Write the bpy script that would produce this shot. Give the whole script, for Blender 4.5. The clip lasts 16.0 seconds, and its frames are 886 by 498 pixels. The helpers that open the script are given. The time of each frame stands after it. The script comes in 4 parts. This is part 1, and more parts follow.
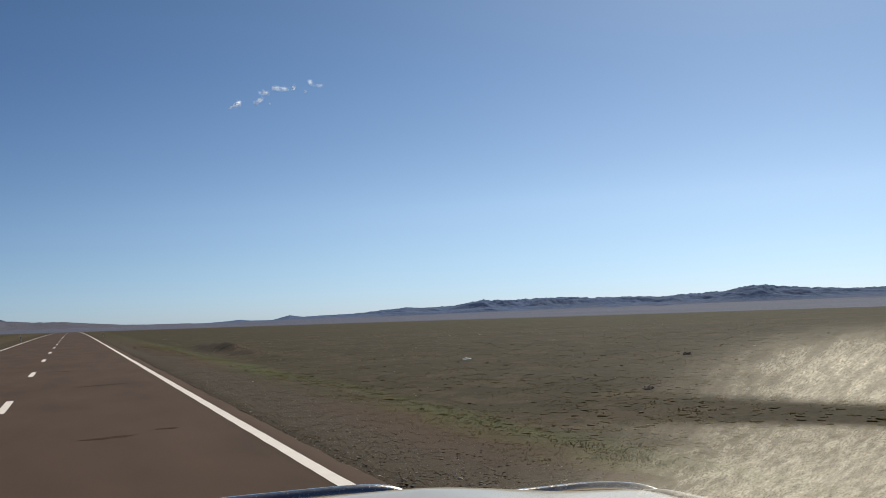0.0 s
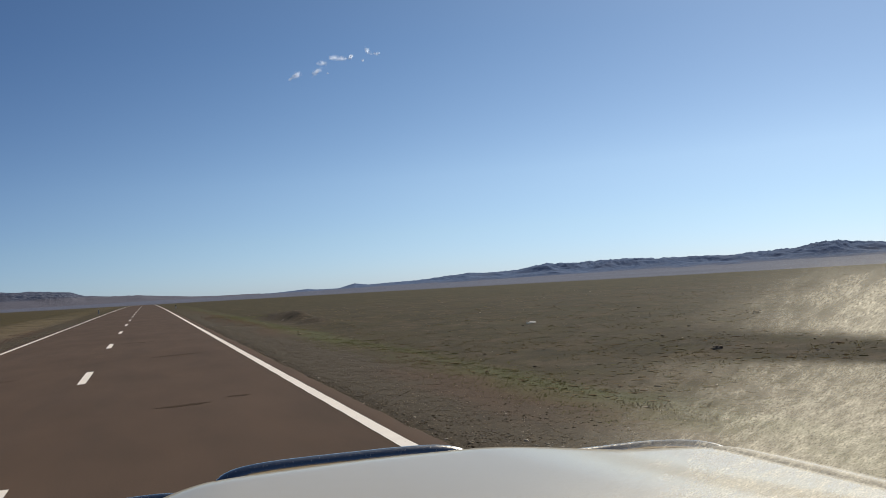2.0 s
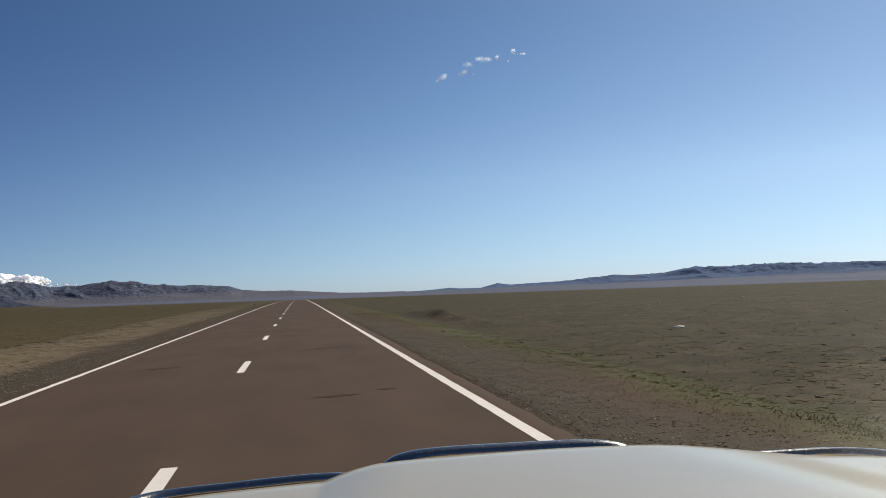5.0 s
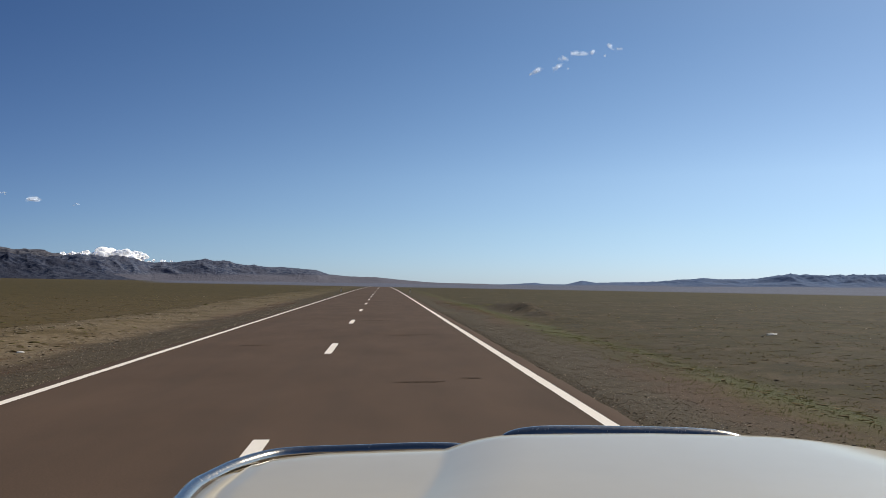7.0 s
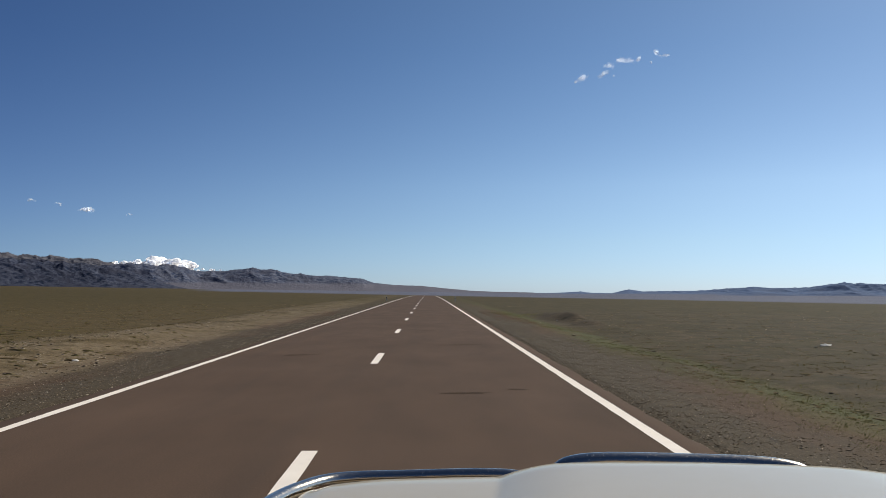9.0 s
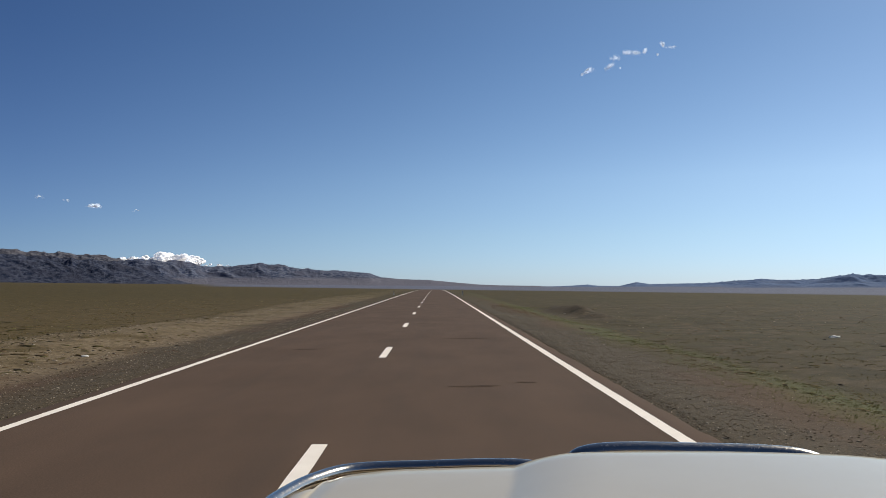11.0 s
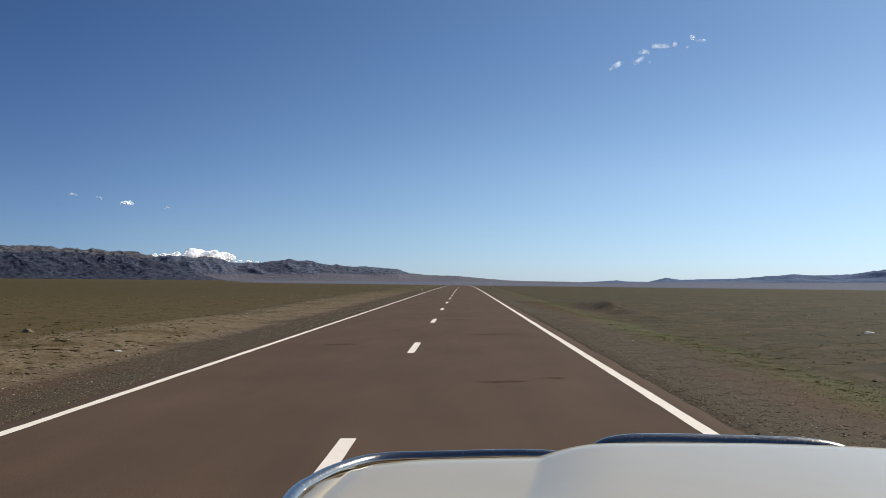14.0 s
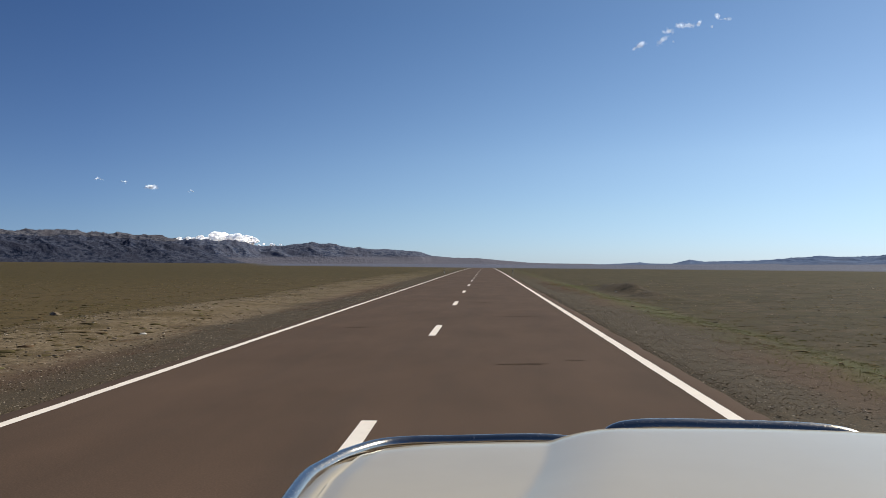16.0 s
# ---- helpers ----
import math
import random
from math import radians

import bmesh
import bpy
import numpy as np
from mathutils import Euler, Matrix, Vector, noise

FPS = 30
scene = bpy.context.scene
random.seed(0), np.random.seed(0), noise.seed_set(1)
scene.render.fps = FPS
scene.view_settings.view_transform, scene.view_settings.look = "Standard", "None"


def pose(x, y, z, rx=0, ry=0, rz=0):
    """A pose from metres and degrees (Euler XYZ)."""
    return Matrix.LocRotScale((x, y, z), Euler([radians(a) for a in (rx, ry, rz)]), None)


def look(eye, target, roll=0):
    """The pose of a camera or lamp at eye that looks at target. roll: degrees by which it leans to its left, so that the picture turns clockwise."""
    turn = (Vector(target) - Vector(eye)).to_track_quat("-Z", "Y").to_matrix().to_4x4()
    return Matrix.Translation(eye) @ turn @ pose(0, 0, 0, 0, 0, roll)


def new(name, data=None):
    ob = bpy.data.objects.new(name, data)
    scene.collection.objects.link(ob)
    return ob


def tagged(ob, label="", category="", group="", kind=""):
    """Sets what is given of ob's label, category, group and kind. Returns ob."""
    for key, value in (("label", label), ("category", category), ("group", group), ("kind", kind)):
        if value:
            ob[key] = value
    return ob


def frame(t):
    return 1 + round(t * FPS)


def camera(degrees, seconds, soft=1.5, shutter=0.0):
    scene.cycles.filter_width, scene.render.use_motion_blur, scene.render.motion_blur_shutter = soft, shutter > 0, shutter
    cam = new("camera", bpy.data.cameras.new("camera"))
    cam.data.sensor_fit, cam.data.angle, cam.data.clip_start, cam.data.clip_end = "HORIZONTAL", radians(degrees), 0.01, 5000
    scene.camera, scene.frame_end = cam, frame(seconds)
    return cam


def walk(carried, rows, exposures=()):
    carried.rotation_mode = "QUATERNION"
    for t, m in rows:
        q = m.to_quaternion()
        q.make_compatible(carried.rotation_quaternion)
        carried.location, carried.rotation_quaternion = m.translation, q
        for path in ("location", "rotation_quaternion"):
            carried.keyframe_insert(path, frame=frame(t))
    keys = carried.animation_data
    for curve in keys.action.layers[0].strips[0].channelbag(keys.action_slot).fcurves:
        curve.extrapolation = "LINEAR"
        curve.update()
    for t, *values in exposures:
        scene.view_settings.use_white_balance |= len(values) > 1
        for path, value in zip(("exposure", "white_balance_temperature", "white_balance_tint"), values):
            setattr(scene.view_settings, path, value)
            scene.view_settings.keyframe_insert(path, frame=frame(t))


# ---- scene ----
LENS = 54.5
cam = camera(LENS, 16.0, soft=0.7)


def held(x, y, z, heading, tilt, lean):
    """Pose of a hand-held camera: degrees right of the road, above level, and leaning right."""
    return pose(x, y, z) @ pose(0, 0, 0, 0, 0, -heading) @ pose(0, 0, 0, 90 + tilt) @ pose(0, 0, 0, 0, 0, -lean)


# seconds, place, heading, tilt, lean
PATH = (
    (0.0, 0.044, -0.005, 1.623, 23.42, 4.04, 2.48),
    (0.5, 0.044, -0.005, 1.623, 22.61, 3.56, 2.55),
    (1.0, 0.048, -0.012, 1.627, 21.79, 2.77, 3.22),
    (1.5, 0.074, 0.021, 1.617, 20.48, 2.10, 3.95),
    (2.0, 0.067, 0.009, 1.611, 19.16, 1.96, 3.90),
    (2.5, 0.060, 0.009, 1.608, 18.13, 2.17, 3.94),
    (3.0, 0.053, 0.009, 1.604, 16.80, 2.44, 3.74),
    (3.5, 0.026, 0.015, 1.604, 14.95, 3.03, 3.29),
    (4.0, 0.020, 0.010, 1.613, 12.88, 3.04, 3.35),
    (6.5, -0.040, 0.048, 1.557, 5.55, 1.99, 0.45),
    (7.0, -0.077, 0.006, 1.561, 3.96, 2.15, -0.23),
    (7.5, -0.078, 0.040, 1.556, 2.91, 2.03, -0.50),
    (8.0, -0.060, 0.042, 1.559, 2.11, 1.81, 0.07),
    (8.5, -0.074, 0.030, 1.561, 1.51, 1.91, -0.12),
    (9.0, -0.095, 0.013, 1.596, 0.96, 2.71, -0.25),
    (11.5, -0.114, 0.005, 1.584, 0.26, 2.26, 0.28),
    (12.0, -0.120, -0.013, 1.578, -0.29, 2.29, 0.33),
    (12.5, -0.106, -0.003, 1.583, -0.56, 2.23, 0.54),
    (13.0, -0.093, -0.009, 1.585, -0.97, 2.29, 0.80),
    (13.5, -0.090, -0.021, 1.584, -1.30, 2.25, 0.69),
    (14.0, -0.102, -0.010, 1.582, -1.37, 2.04, 0.16),
    (14.5, -0.114, 0.001, 1.579, -1.62, 1.84, -0.06),
    (15.0, -0.123, -0.016, 1.581, -1.95, 1.41, 0.28),
    (15.5, -0.081, -0.003, 1.593, -2.49, 1.03, 0.63),
    (16.0, -0.077, -0.020, 1.590, -2.85, 0.88, 0.31),
)
# the phone's own exposure and white balance
EXPOSURE = [(0.0, 0.24, 6150, 5), (4.0, 0.26, 6150, 5), (6.5, 0.36, 6150, 5), (12.0, 0.43, 6150, 5), (13.5, 0.48, 6150, 5), (16.0, 0.48, 6150, 5)]
walk(cam, [(row[0], held(*row[1:])) for row in PATH], EXPOSURE)

# ---- light ----
SUN_AZ, SUN_EL = 49.0, 38.0
world = bpy.data.worlds.new("sky")
scene.world = world
world.use_nodes = True
wt = world.node_tree
wt.nodes.clear()
sky = wt.nodes.new("ShaderNodeTexSky")
sky.sky_type = "NISHITA"
sky.sun_disc = False
sky.sun_elevation = radians(SUN_EL)
sky.sun_rotation = radians(SUN_AZ)
sky.altitude = 2700
sky.air_density = 0.75
sky.dust_density = 2.6
sky.ozone_density = 2.6
bg = wt.nodes.new("ShaderNodeBackground")
bg.inputs[1].default_value = 0.128
wo = wt.nodes.new("ShaderNodeOutputWorld")
clear = wt.nodes.new("ShaderNodeMix")
clear.data_type, clear.blend_type = "RGBA", "MULTIPLY"
clear.inputs["Factor"].default_value = 1.0
wt.links.new(sky.outputs[0], clear.inputs["A"])
# the haze scatters forwards: the sky is paler on the sun's side and deeper blue away from it
aim = wt.nodes.new("ShaderNodeTexCoord")
facing = wt.nodes.new("ShaderNodeVectorMath")
facing.operation = "DOT_PRODUCT"
facing.inputs[1].default_value = (math.sin(radians(SUN_AZ)), math.cos(radians(SUN_AZ)), 0.0)
haze = wt.nodes.new("ShaderNodeValToRGB")
for _ in range(3):
    haze.color_ramp.elements.new(0.5)
for stop, (at, colour) in zip(haze.color_ramp.elements, ((0.0, (0.32, 0.34, 0.40)), (0.26, (0.37, 0.39, 0.445)), (0.62, (0.555, 0.54, 0.52)), (0.86, (0.68, 0.645, 0.585)), (1.0, (0.71, 0.68, 0.615)))):
    stop.position, stop.color = at, (*colour, 1)
wt.links.new(aim.outputs["Generated"], facing.inputs[0])
wt.links.new(facing.outputs["Value"], haze.inputs[0])
wt.links.new(haze.outputs[0], clear.inputs["B"])
# dry air: the last degrees above the horizon stay blue on the sun's side
height = wt.nodes.new("ShaderNodeSeparateXYZ")
low, sunward, both = wt.nodes.new("ShaderNodeMapRange"), wt.nodes.new("ShaderNodeMapRange"), wt.nodes.new("ShaderNodeMath")
low.inputs["From Min"].default_value, low.inputs["From Max"].default_value = 0.12, 0.0
sunward.inputs["From Min"].default_value, sunward.inputs["From Max"].default_value = 0.35, 0.95
both.operation = "MULTIPLY"
dry = wt.nodes.new("ShaderNodeMix")
dry.data_type, dry.blend_type = "RGBA", "MULTIPLY"
dry.inputs["B"].default_value = (0.60, 0.685, 0.83, 1)
wt.links.new(aim.outputs["Generated"], height.inputs[0])
wt.links.new(height.outputs["Z"], low.inputs["Value"])
wt.links.new(facing.outputs["Value"], sunward.inputs["Value"])
wt.links.new(low.outputs[0], both.inputs[0])
wt.links.new(sunward.outputs[0], both.inputs[1])
wt.links.new(both.outputs[0], dry.inputs["Factor"])
wt.links.new(clear.outputs["Result"], dry.inputs["A"])
crisp, edge = wt.nodes.new("ShaderNodeMix"), wt.nodes.new("ShaderNodeMapRange")
crisp.data_type, crisp.blend_type = "RGBA", "MULTIPLY"
crisp.inputs["B"].default_value = (0.93, 0.965, 1.08, 1)
edge.inputs["From Min"].default_value, edge.inputs["From Max"].default_value = 0.055, 0.0
wt.links.new(height.outputs["Z"], edge.inputs["Value"])
wt.links.new(edge.outputs[0], crisp.inputs["Factor"])
wt.links.new(dry.outputs["Result"], crisp.inputs["A"])
# deeper blue higher up
deep, high = wt.nodes.new("ShaderNodeMix"), wt.nodes.new("ShaderNodeMapRange")
deep.data_type, deep.blend_type = "RGBA", "MULTIPLY"
deep.inputs["B"].default_value = (0.83, 0.925, 1.0, 1)
high.inputs["From Min"].default_value, high.inputs["From Max"].default_value = 0.10, 0.27
wt.links.new(height.outputs["Z"], high.inputs["Value"])
wt.links.new(high.outputs[0], deep.inputs["Factor"])
wt.links.new(crisp.outputs["Result"], deep.inputs["A"])
wt.links.new(deep.outputs["Result"], bg.inputs[0])
wt.links.new(bg.outputs[0], wo.inputs[0])
sun = new("sun", bpy.data.lights.new("sun", "SUN"))
sun.data.energy = 3.6
sun.data.angle = radians(0.53)
sun.data.color = (1.0, 0.92, 0.79)
_sa, _se = radians(SUN_AZ), radians(SUN_EL)
sun.matrix_world = look((500 * math.sin(_sa) * math.cos(_se), 500 * math.cos(_sa) * math.cos(_se), 500 * math.sin(_se)), (0, 0, 0))


# ---- noise ----
def lattice(ix, iy, seed):
    h = (ix.astype(np.int64) * 374761393 + iy.astype(np.int64) * 668265263 + seed * 1442695041) & 0x7FFFFFFF
    h = ((h ^ (h >> 13)) * 1274126177) & 0x7FFFFFFF
    return ((h ^ (h >> 16)) & 0xFFFFFF) / float(0xFFFFFF)


def vnoise(x, y, seed=0):
    """Value noise from 0 to 1 on arrays."""
    x, y = np.asarray(x, float), np.asarray(y, float)
    ix, iy = np.floor(x), np.floor(y)
    fx, fy = x - ix, y - iy
    fx, fy = fx * fx * (3 - 2 * fx), fy * fy * (3 - 2 * fy)
    a, b = lattice(ix, iy, seed), lattice(ix + 1, iy, seed)
    c, d = lattice(ix, iy + 1, seed), lattice(ix + 1, iy + 1, seed)
    return (a * (1 - fx) + b * fx) * (1 - fy) + (c * (1 - fx) + d * fx) * fy


def fbm(x, y, octaves=4, seed=0, ridged=False):
    total, amp, norm = 0.0, 1.0, 0.0
    for k in range(octaves):
        n = vnoise(x * 2 ** k + 17.3 * k, y * 2 ** k - 9.1 * k, seed + k)
        total = total + amp * (1 - np.abs(2 * n - 1) if ridged else n)
        norm += amp
        amp *= 0.5
    return total / norm


def smooth(a, b, v):
    s = np.clip((np.asarray(v, float) - a) / (b - a), 0, 1)
    return s * s * (3 - 2 * s)


# ---- the lie of the land ----
ROAD_L, ROAD_R = -5.18, 2.74           # edges of the asphalt
LINE_L, LINE_C, LINE_R = -4.88, -1.255, 2.417
CREST_R, CREST_K, CROSS_FALL = 90.0, 1.3e-5, 0.0165


def swell(x, y):
    """Height of the road and the wide plain: a gentle crest that falls away to the right, then a basin below the ranges."""
    r = np.hypot(x, y)
    az = np.degrees(np.arctan2(x, y))
    z = -CREST_K * np.clip(r - CREST_R, 0, 260) ** 2
    z = z - 2 * CREST_K * 260 * np.clip(r - CREST_R - 260, 0, 250)
    floor_z = -16 + 13 * smooth(12, -14, az) - 6 * smooth(20, 50, az)
    z = z - CROSS_FALL * np.where(x > 0, 0.8 * x, x) * smooth(40, 300, r)
    t = smooth(500, 2600, r)
    return z * (1 - t) + floor_z * t


def terrain(x, y):
    """Height of the ground beside the road."""
    x, y = np.asarray(x, float), np.asarray(y, float)
    r = np.hypot(x, y)
    fade = 1 - smooth(60, 260, r)
    right, left = x - ROAD_R, ROAD_L - x
    side = np.maximum(right, left)
    shoulder = -0.014 - 0.055 * np.clip(side, 0, 2.6)
    fall = -0.26 * smooth(2.4, 5.0, side)
    wob = 0.10 * (fbm(x / 9, y / 9, 3, 5) - 0.5) + 0.30 * (fbm(x / 34, y / 34, 3, 9) - 0.5)
    wob = wob * smooth(3, 9, side)
    fine = 0.035 * (fbm(x / 0.9, y / 0.9, 3, 13) - 0.5) * smooth(0.0, 0.6, side)
    # low pale bank of spoil along the far side, and the heap beside the ditch
    bank = 0.55 * smooth(2.6, 5.2, left) * smooth(10.0, 6.6, left) * (0.35 + 0.65 * fbm(y / 14, x * 0 + 3.1, 2, 21)) * smooth(4, 22, y)
    heap = 0.48 * np.exp(-((x - 8.6 + 0.06 * (y - 56)) / 1.2) ** 2 - ((y - 56) / 9.0) ** 2) * (0.2 + 1.5 * fbm(x / 1.3, y / 2.2, 3, 31))
    z = swell(x, y) + fade * (np.where(side > 0, shoulder + fall, -0.09) + wob + bank) + fine * fade + heap
    far = 5.0 * (fbm(x / 420, y / 420, 3, 41) - 0.5) * smooth(800, 2400, r)
    return z - 0.09 * (1 - fade) * (side < 0) + far


# ---- materials ----
def material(name):
    m = bpy.data.materials.new(name)
    m.use_nodes = True
    nt = m.node_tree
    p = nt.nodes["Principled BSDF"]
    p.inputs["Specular IOR Level"].default_value = 0.3
    return m, nt, p


def node(nt, kind, **values):
    n = nt.nodes.new("ShaderNode" + kind)
    for key, value in values.items():
        if key == "op":
            n.operation = value
        elif key == "blend":
            n.blend_type = value
        else:
            n.inputs[key].default_value = value
    return n


def noise_tex(nt, scale, detail=4.0, rough=0.55, vector=None):
    n = node(nt, "TexNoise", Scale=scale, Detail=detail, Roughness=rough)
    if vector is None:
        vector = nt.nodes.new("ShaderNodeNewGeometry").outputs["Position"]
    nt.links.new(vector, n.inputs["Vector"])
    return n.outputs["Fac"]


def ramp(nt, fac, stops):
    n = nt.nodes.new("ShaderNodeValToRGB")
    els = n.color_ramp.elements
    while len(els) < len(stops):
        els.new(0.5)
    for e, (at, colour) in zip(els, stops):
        e.position = at
        e.color = (*colour, 1) if len(colour) == 3 else colour
    nt.links.new(fac, n.inputs["Fac"])
    return n.outputs["Color"]


def band(nt, fac, lo, hi):
    n = nt.nodes.new("ShaderNodeMapRange")
    n.interpolation_type = "SMOOTHSTEP"
    n.inputs["From Min"].default_value, n.inputs["From Max"].default_value = lo, hi
    nt.links.new(fac, n.inputs["Value"])
    return n.outputs["Result"]


def calc(nt, op, a, b):
    n = node(nt, "Math", op=op)
    for i, v in enumerate((a, b)):
        if isinstance(v, (int, float)):
            n.inputs[i].default_value = v
        else:
            nt.links.new(v, n.inputs[i])
    return n.outputs[0]


def mix(nt, fac, a, b, blend="MIX"):
    n = nt.nodes.new("ShaderNodeMix")
    n.data_type, n.blend_type = "RGBA", blend
    for socket, v in ((n.inputs["Factor"], fac), (n.inputs["A"], a), (n.inputs["B"], b)):
        if isinstance(v, (int, float)):
            socket.default_value = v
        elif isinstance(v, tuple):
            socket.default_value = (*v, 1)
        else:
            nt.links.new(v, socket)
    return n.outputs["Result"]


def bump(nt, p, height, strength, distance):
    n = node(nt, "Bump", Strength=strength, Distance=distance)
    nt.links.new(height, n.inputs["Height"])
    nt.links.new(n.outputs[0], p.inputs["Normal"])


def xyz(nt):
    s = nt.nodes.new("ShaderNodeSeparateXYZ")
    nt.links.new(nt.nodes.new("ShaderNodeNewGeometry").outputs["Position"], s.inputs[0])
    return s.outputs


def stretched(nt, sx, sy, sz):
    m = node(nt, "Mapping", Scale=(sx, sy, sz))
    nt.links.new(nt.nodes.new("ShaderNodeNewGeometry").outputs["Position"], m.inputs["Vector"])
    return m.outputs[0]


def asphalt_material():
    m, nt, p = material("reddish_asphalt")
    base = ramp(nt, noise_tex(nt, 0.22, 3), [(0.3, (0.092, 0.059, 0.041)), (0.7, (0.110, 0.071, 0.050))])
    chips = ramp(nt, noise_tex(nt, 60, 3, 0.7), [(0.30, (0.66, 0.66, 0.66)), (0.62, (1.12, 1.12, 1.11)), (0.78, (1.75, 1.72, 1.66))])
    col = mix(nt, 0.75, base, chips, "MULTIPLY")
    mottle = ramp(nt, noise_tex(nt, 1.0, 4, 0.55, stretched(nt, 1.1, 0.30, 1.0)), [(0.3, (0.88, 0.89, 0.90)), (0.7, (1.12, 1.10, 1.08))])
    col = mix(nt, 1.0, col, mottle, "MULTIPLY")
    # polished wheel tracks along the lanes, and the darker oily strip between them
    tracks = noise_tex(nt, 1.0, 3, 0.5, stretched(nt, 1.5, 0.02, 1.0))
    col = mix(nt, calc(nt, "MULTIPLY", band(nt, tracks, 0.5, 0.75), 0.28), col, (0.074, 0.052, 0.040))
    nt.links.new(col, p.inputs["Base Color"])
    p.inputs["Roughness"].default_value = 0.95
    p.inputs["Specular IOR Level"].default_value = 0.08
    bump(nt, p, noise_tex(nt, 90, 2, 0.6), 0.25, 0.004)
    return m


def paint_material():
    m, nt, p = material("road_paint")
    worn = band(nt, noise_tex(nt, 26, 5, 0.7), 0.62, 0.74)
    dirt = ramp(nt, noise_tex(nt, 3.0, 4), [(0.3, (0.84, 0.73, 0.63)), (0.7, (0.93, 0.82, 0.71))])
    nt.links.new(mix(nt, calc(nt, "MULTIPLY", worn, 0.7), dirt, (0.16, 0.13, 0.11)), p.inputs["Base Color"])
    p.inputs["Roughness"].default_value = 0.7
    bump(nt, p, noise_tex(nt, 120, 3, 0.7), 0.3, 0.004)
    return m


def ground_material():
    m, nt, p = material("steppe_ground")
    x, y, z = xyz(nt)
    broad, mid, small = noise_tex(nt, 0.03, 4), noise_tex(nt, 0.35, 5, 0.6), noise_tex(nt, 4.0, 5, 0.65)
    grit = noise_tex(nt, 38, 4, 0.75)
    steppe = ramp(nt, mid, [(0.30, (0.056, 0.038, 0.021)), (0.5, (0.076, 0.052, 0.030)), (0.72, (0.102, 0.071, 0.043))])
    olive = ramp(nt, small, [(0.35, (0.052, 0.038, 0.015)), (0.7, (0.080, 0.057, 0.024))])
    col = mix(nt, band(nt, broad, 0.42, 0.60), steppe, olive)
    streak = noise_tex(nt, 1.0, 4, 0.6, stretched(nt, 0.05, 0.16, 0.1))
    col = mix(nt, calc(nt, "MULTIPLY", band(nt, streak, 0.60, 0.75), 0.35), col, (0.175, 0.140, 0.098))
    flecks = band(nt, noise_tex(nt, 2.6, 4, 0.65), 0.52, 0.64)
    flecks = calc(nt, "MULTIPLY", flecks, band(nt, mid, 0.36, 0.52))
    col = mix(nt, calc(nt, "MULTIPLY", flecks, 0.8), col, (0.045, 0.035, 0.014))
    # darker, closer growth on the side that falls away
    col = mix(nt, calc(nt, "MULTIPLY", band(nt, x, 3.5, 7.0), 0.70), col, ramp(nt, mid, [(0.30, (0.032, 0.024, 0.008)), (0.48, (0.048, 0.035, 0.013)), (0.70, (0.082, 0.057, 0.029))]))
    # olive and pale brown mottling
    spots = noise_tex(nt, 0.8, 4, 0.6)
    col = mix(nt, calc(nt, "MULTIPLY", band(nt, spots, 0.50, 0.62), 0.5), col, (0.070, 0.056, 0.021))
    col = mix(nt, calc(nt, "MULTIPLY", band(nt, spots, 0.46, 0.34), 0.45), col, (0.125, 0.090, 0.058))
    # warmer grassland beyond the opposite verge
    meadow = ramp(nt, small, [(0.35, (0.082, 0.057, 0.021)), (0.7, (0.128, 0.090, 0.036))])
    col = mix(nt, calc(nt, "MULTIPLY", band(nt, x, -7.0, -10.0), 0.7), col, meadow)
    # distance from the asphalt on either side
    side = calc(nt, "MAXIMUM", calc(nt, "SUBTRACT", x, ROAD_R), calc(nt, "SUBTRACT", ROAD_L, x))
    ragged = calc(nt, "ADD", side, calc(nt, "MULTIPLY", calc(nt, "SUBTRACT", mid, 0.5), 3.0))
    gravel = ramp(nt, grit, [(0.30, (0.038, 0.028, 0.017)), (0.5, (0.072, 0.054, 0.035)), (0.72, (0.145, 0.114, 0.076))])
    col = mix(nt, band(nt, ragged, 2.9, 1.7), col, gravel)
    # green growth where the run-off gathers
    green = calc(nt, "MULTIPLY", band(nt, ragged, 2.2, 3.0), band(nt, ragged, 5.0, 3.8))
    green = calc(nt, "MULTIPLY", green, band(nt, noise_tex(nt, 1.0, 3, 0.5, stretched(nt, 0.2, 0.07, 0.1)), 0.30, 0.46))
    green = calc(nt, "MULTIPLY", green, band(nt, x, 0.0, 1.0))
    col = mix(nt, calc(nt, "MULTIPLY", green, 0.72), col, ramp(nt, small, [(0.35, (0.060, 0.062, 0.020)), (0.7, (0.105, 0.108, 0.038))]))
    red = calc(nt, "MULTIPLY", band(nt, ragged, 0.9, 1.8), band(nt, ragged, 3.8, 2.6))
    red = calc(nt, "MULTIPLY", red, band(nt, noise_tex(nt, 1.0, 3, 0.5, stretched(nt, 0.2, 0.06, 0.1)), 0.44, 0.56))
    col = mix(nt, calc(nt, "MULTIPLY", red, 0.30), col, (0.115, 0.052, 0.030))
    # pale spoil on the far verge
    pale = calc(nt, "MULTIPLY", band(nt, x, -7.0, -8.0), band(nt, x, -14.0, -11.0))
    pale = calc(nt, "MULTIPLY", pale, band(nt, mid, 0.30, 0.56))
    rubble = ramp(nt, noise_tex(nt, 6, 4, 0.7), [(0.34, (0.105, 0.074, 0.044)), (0.5, (0.205, 0.152, 0.098)), (0.68, (0.33, 0.26, 0.18))])
    col = mix(nt, calc(nt, "MULTIPLY", pale, 0.62), col, rubble)
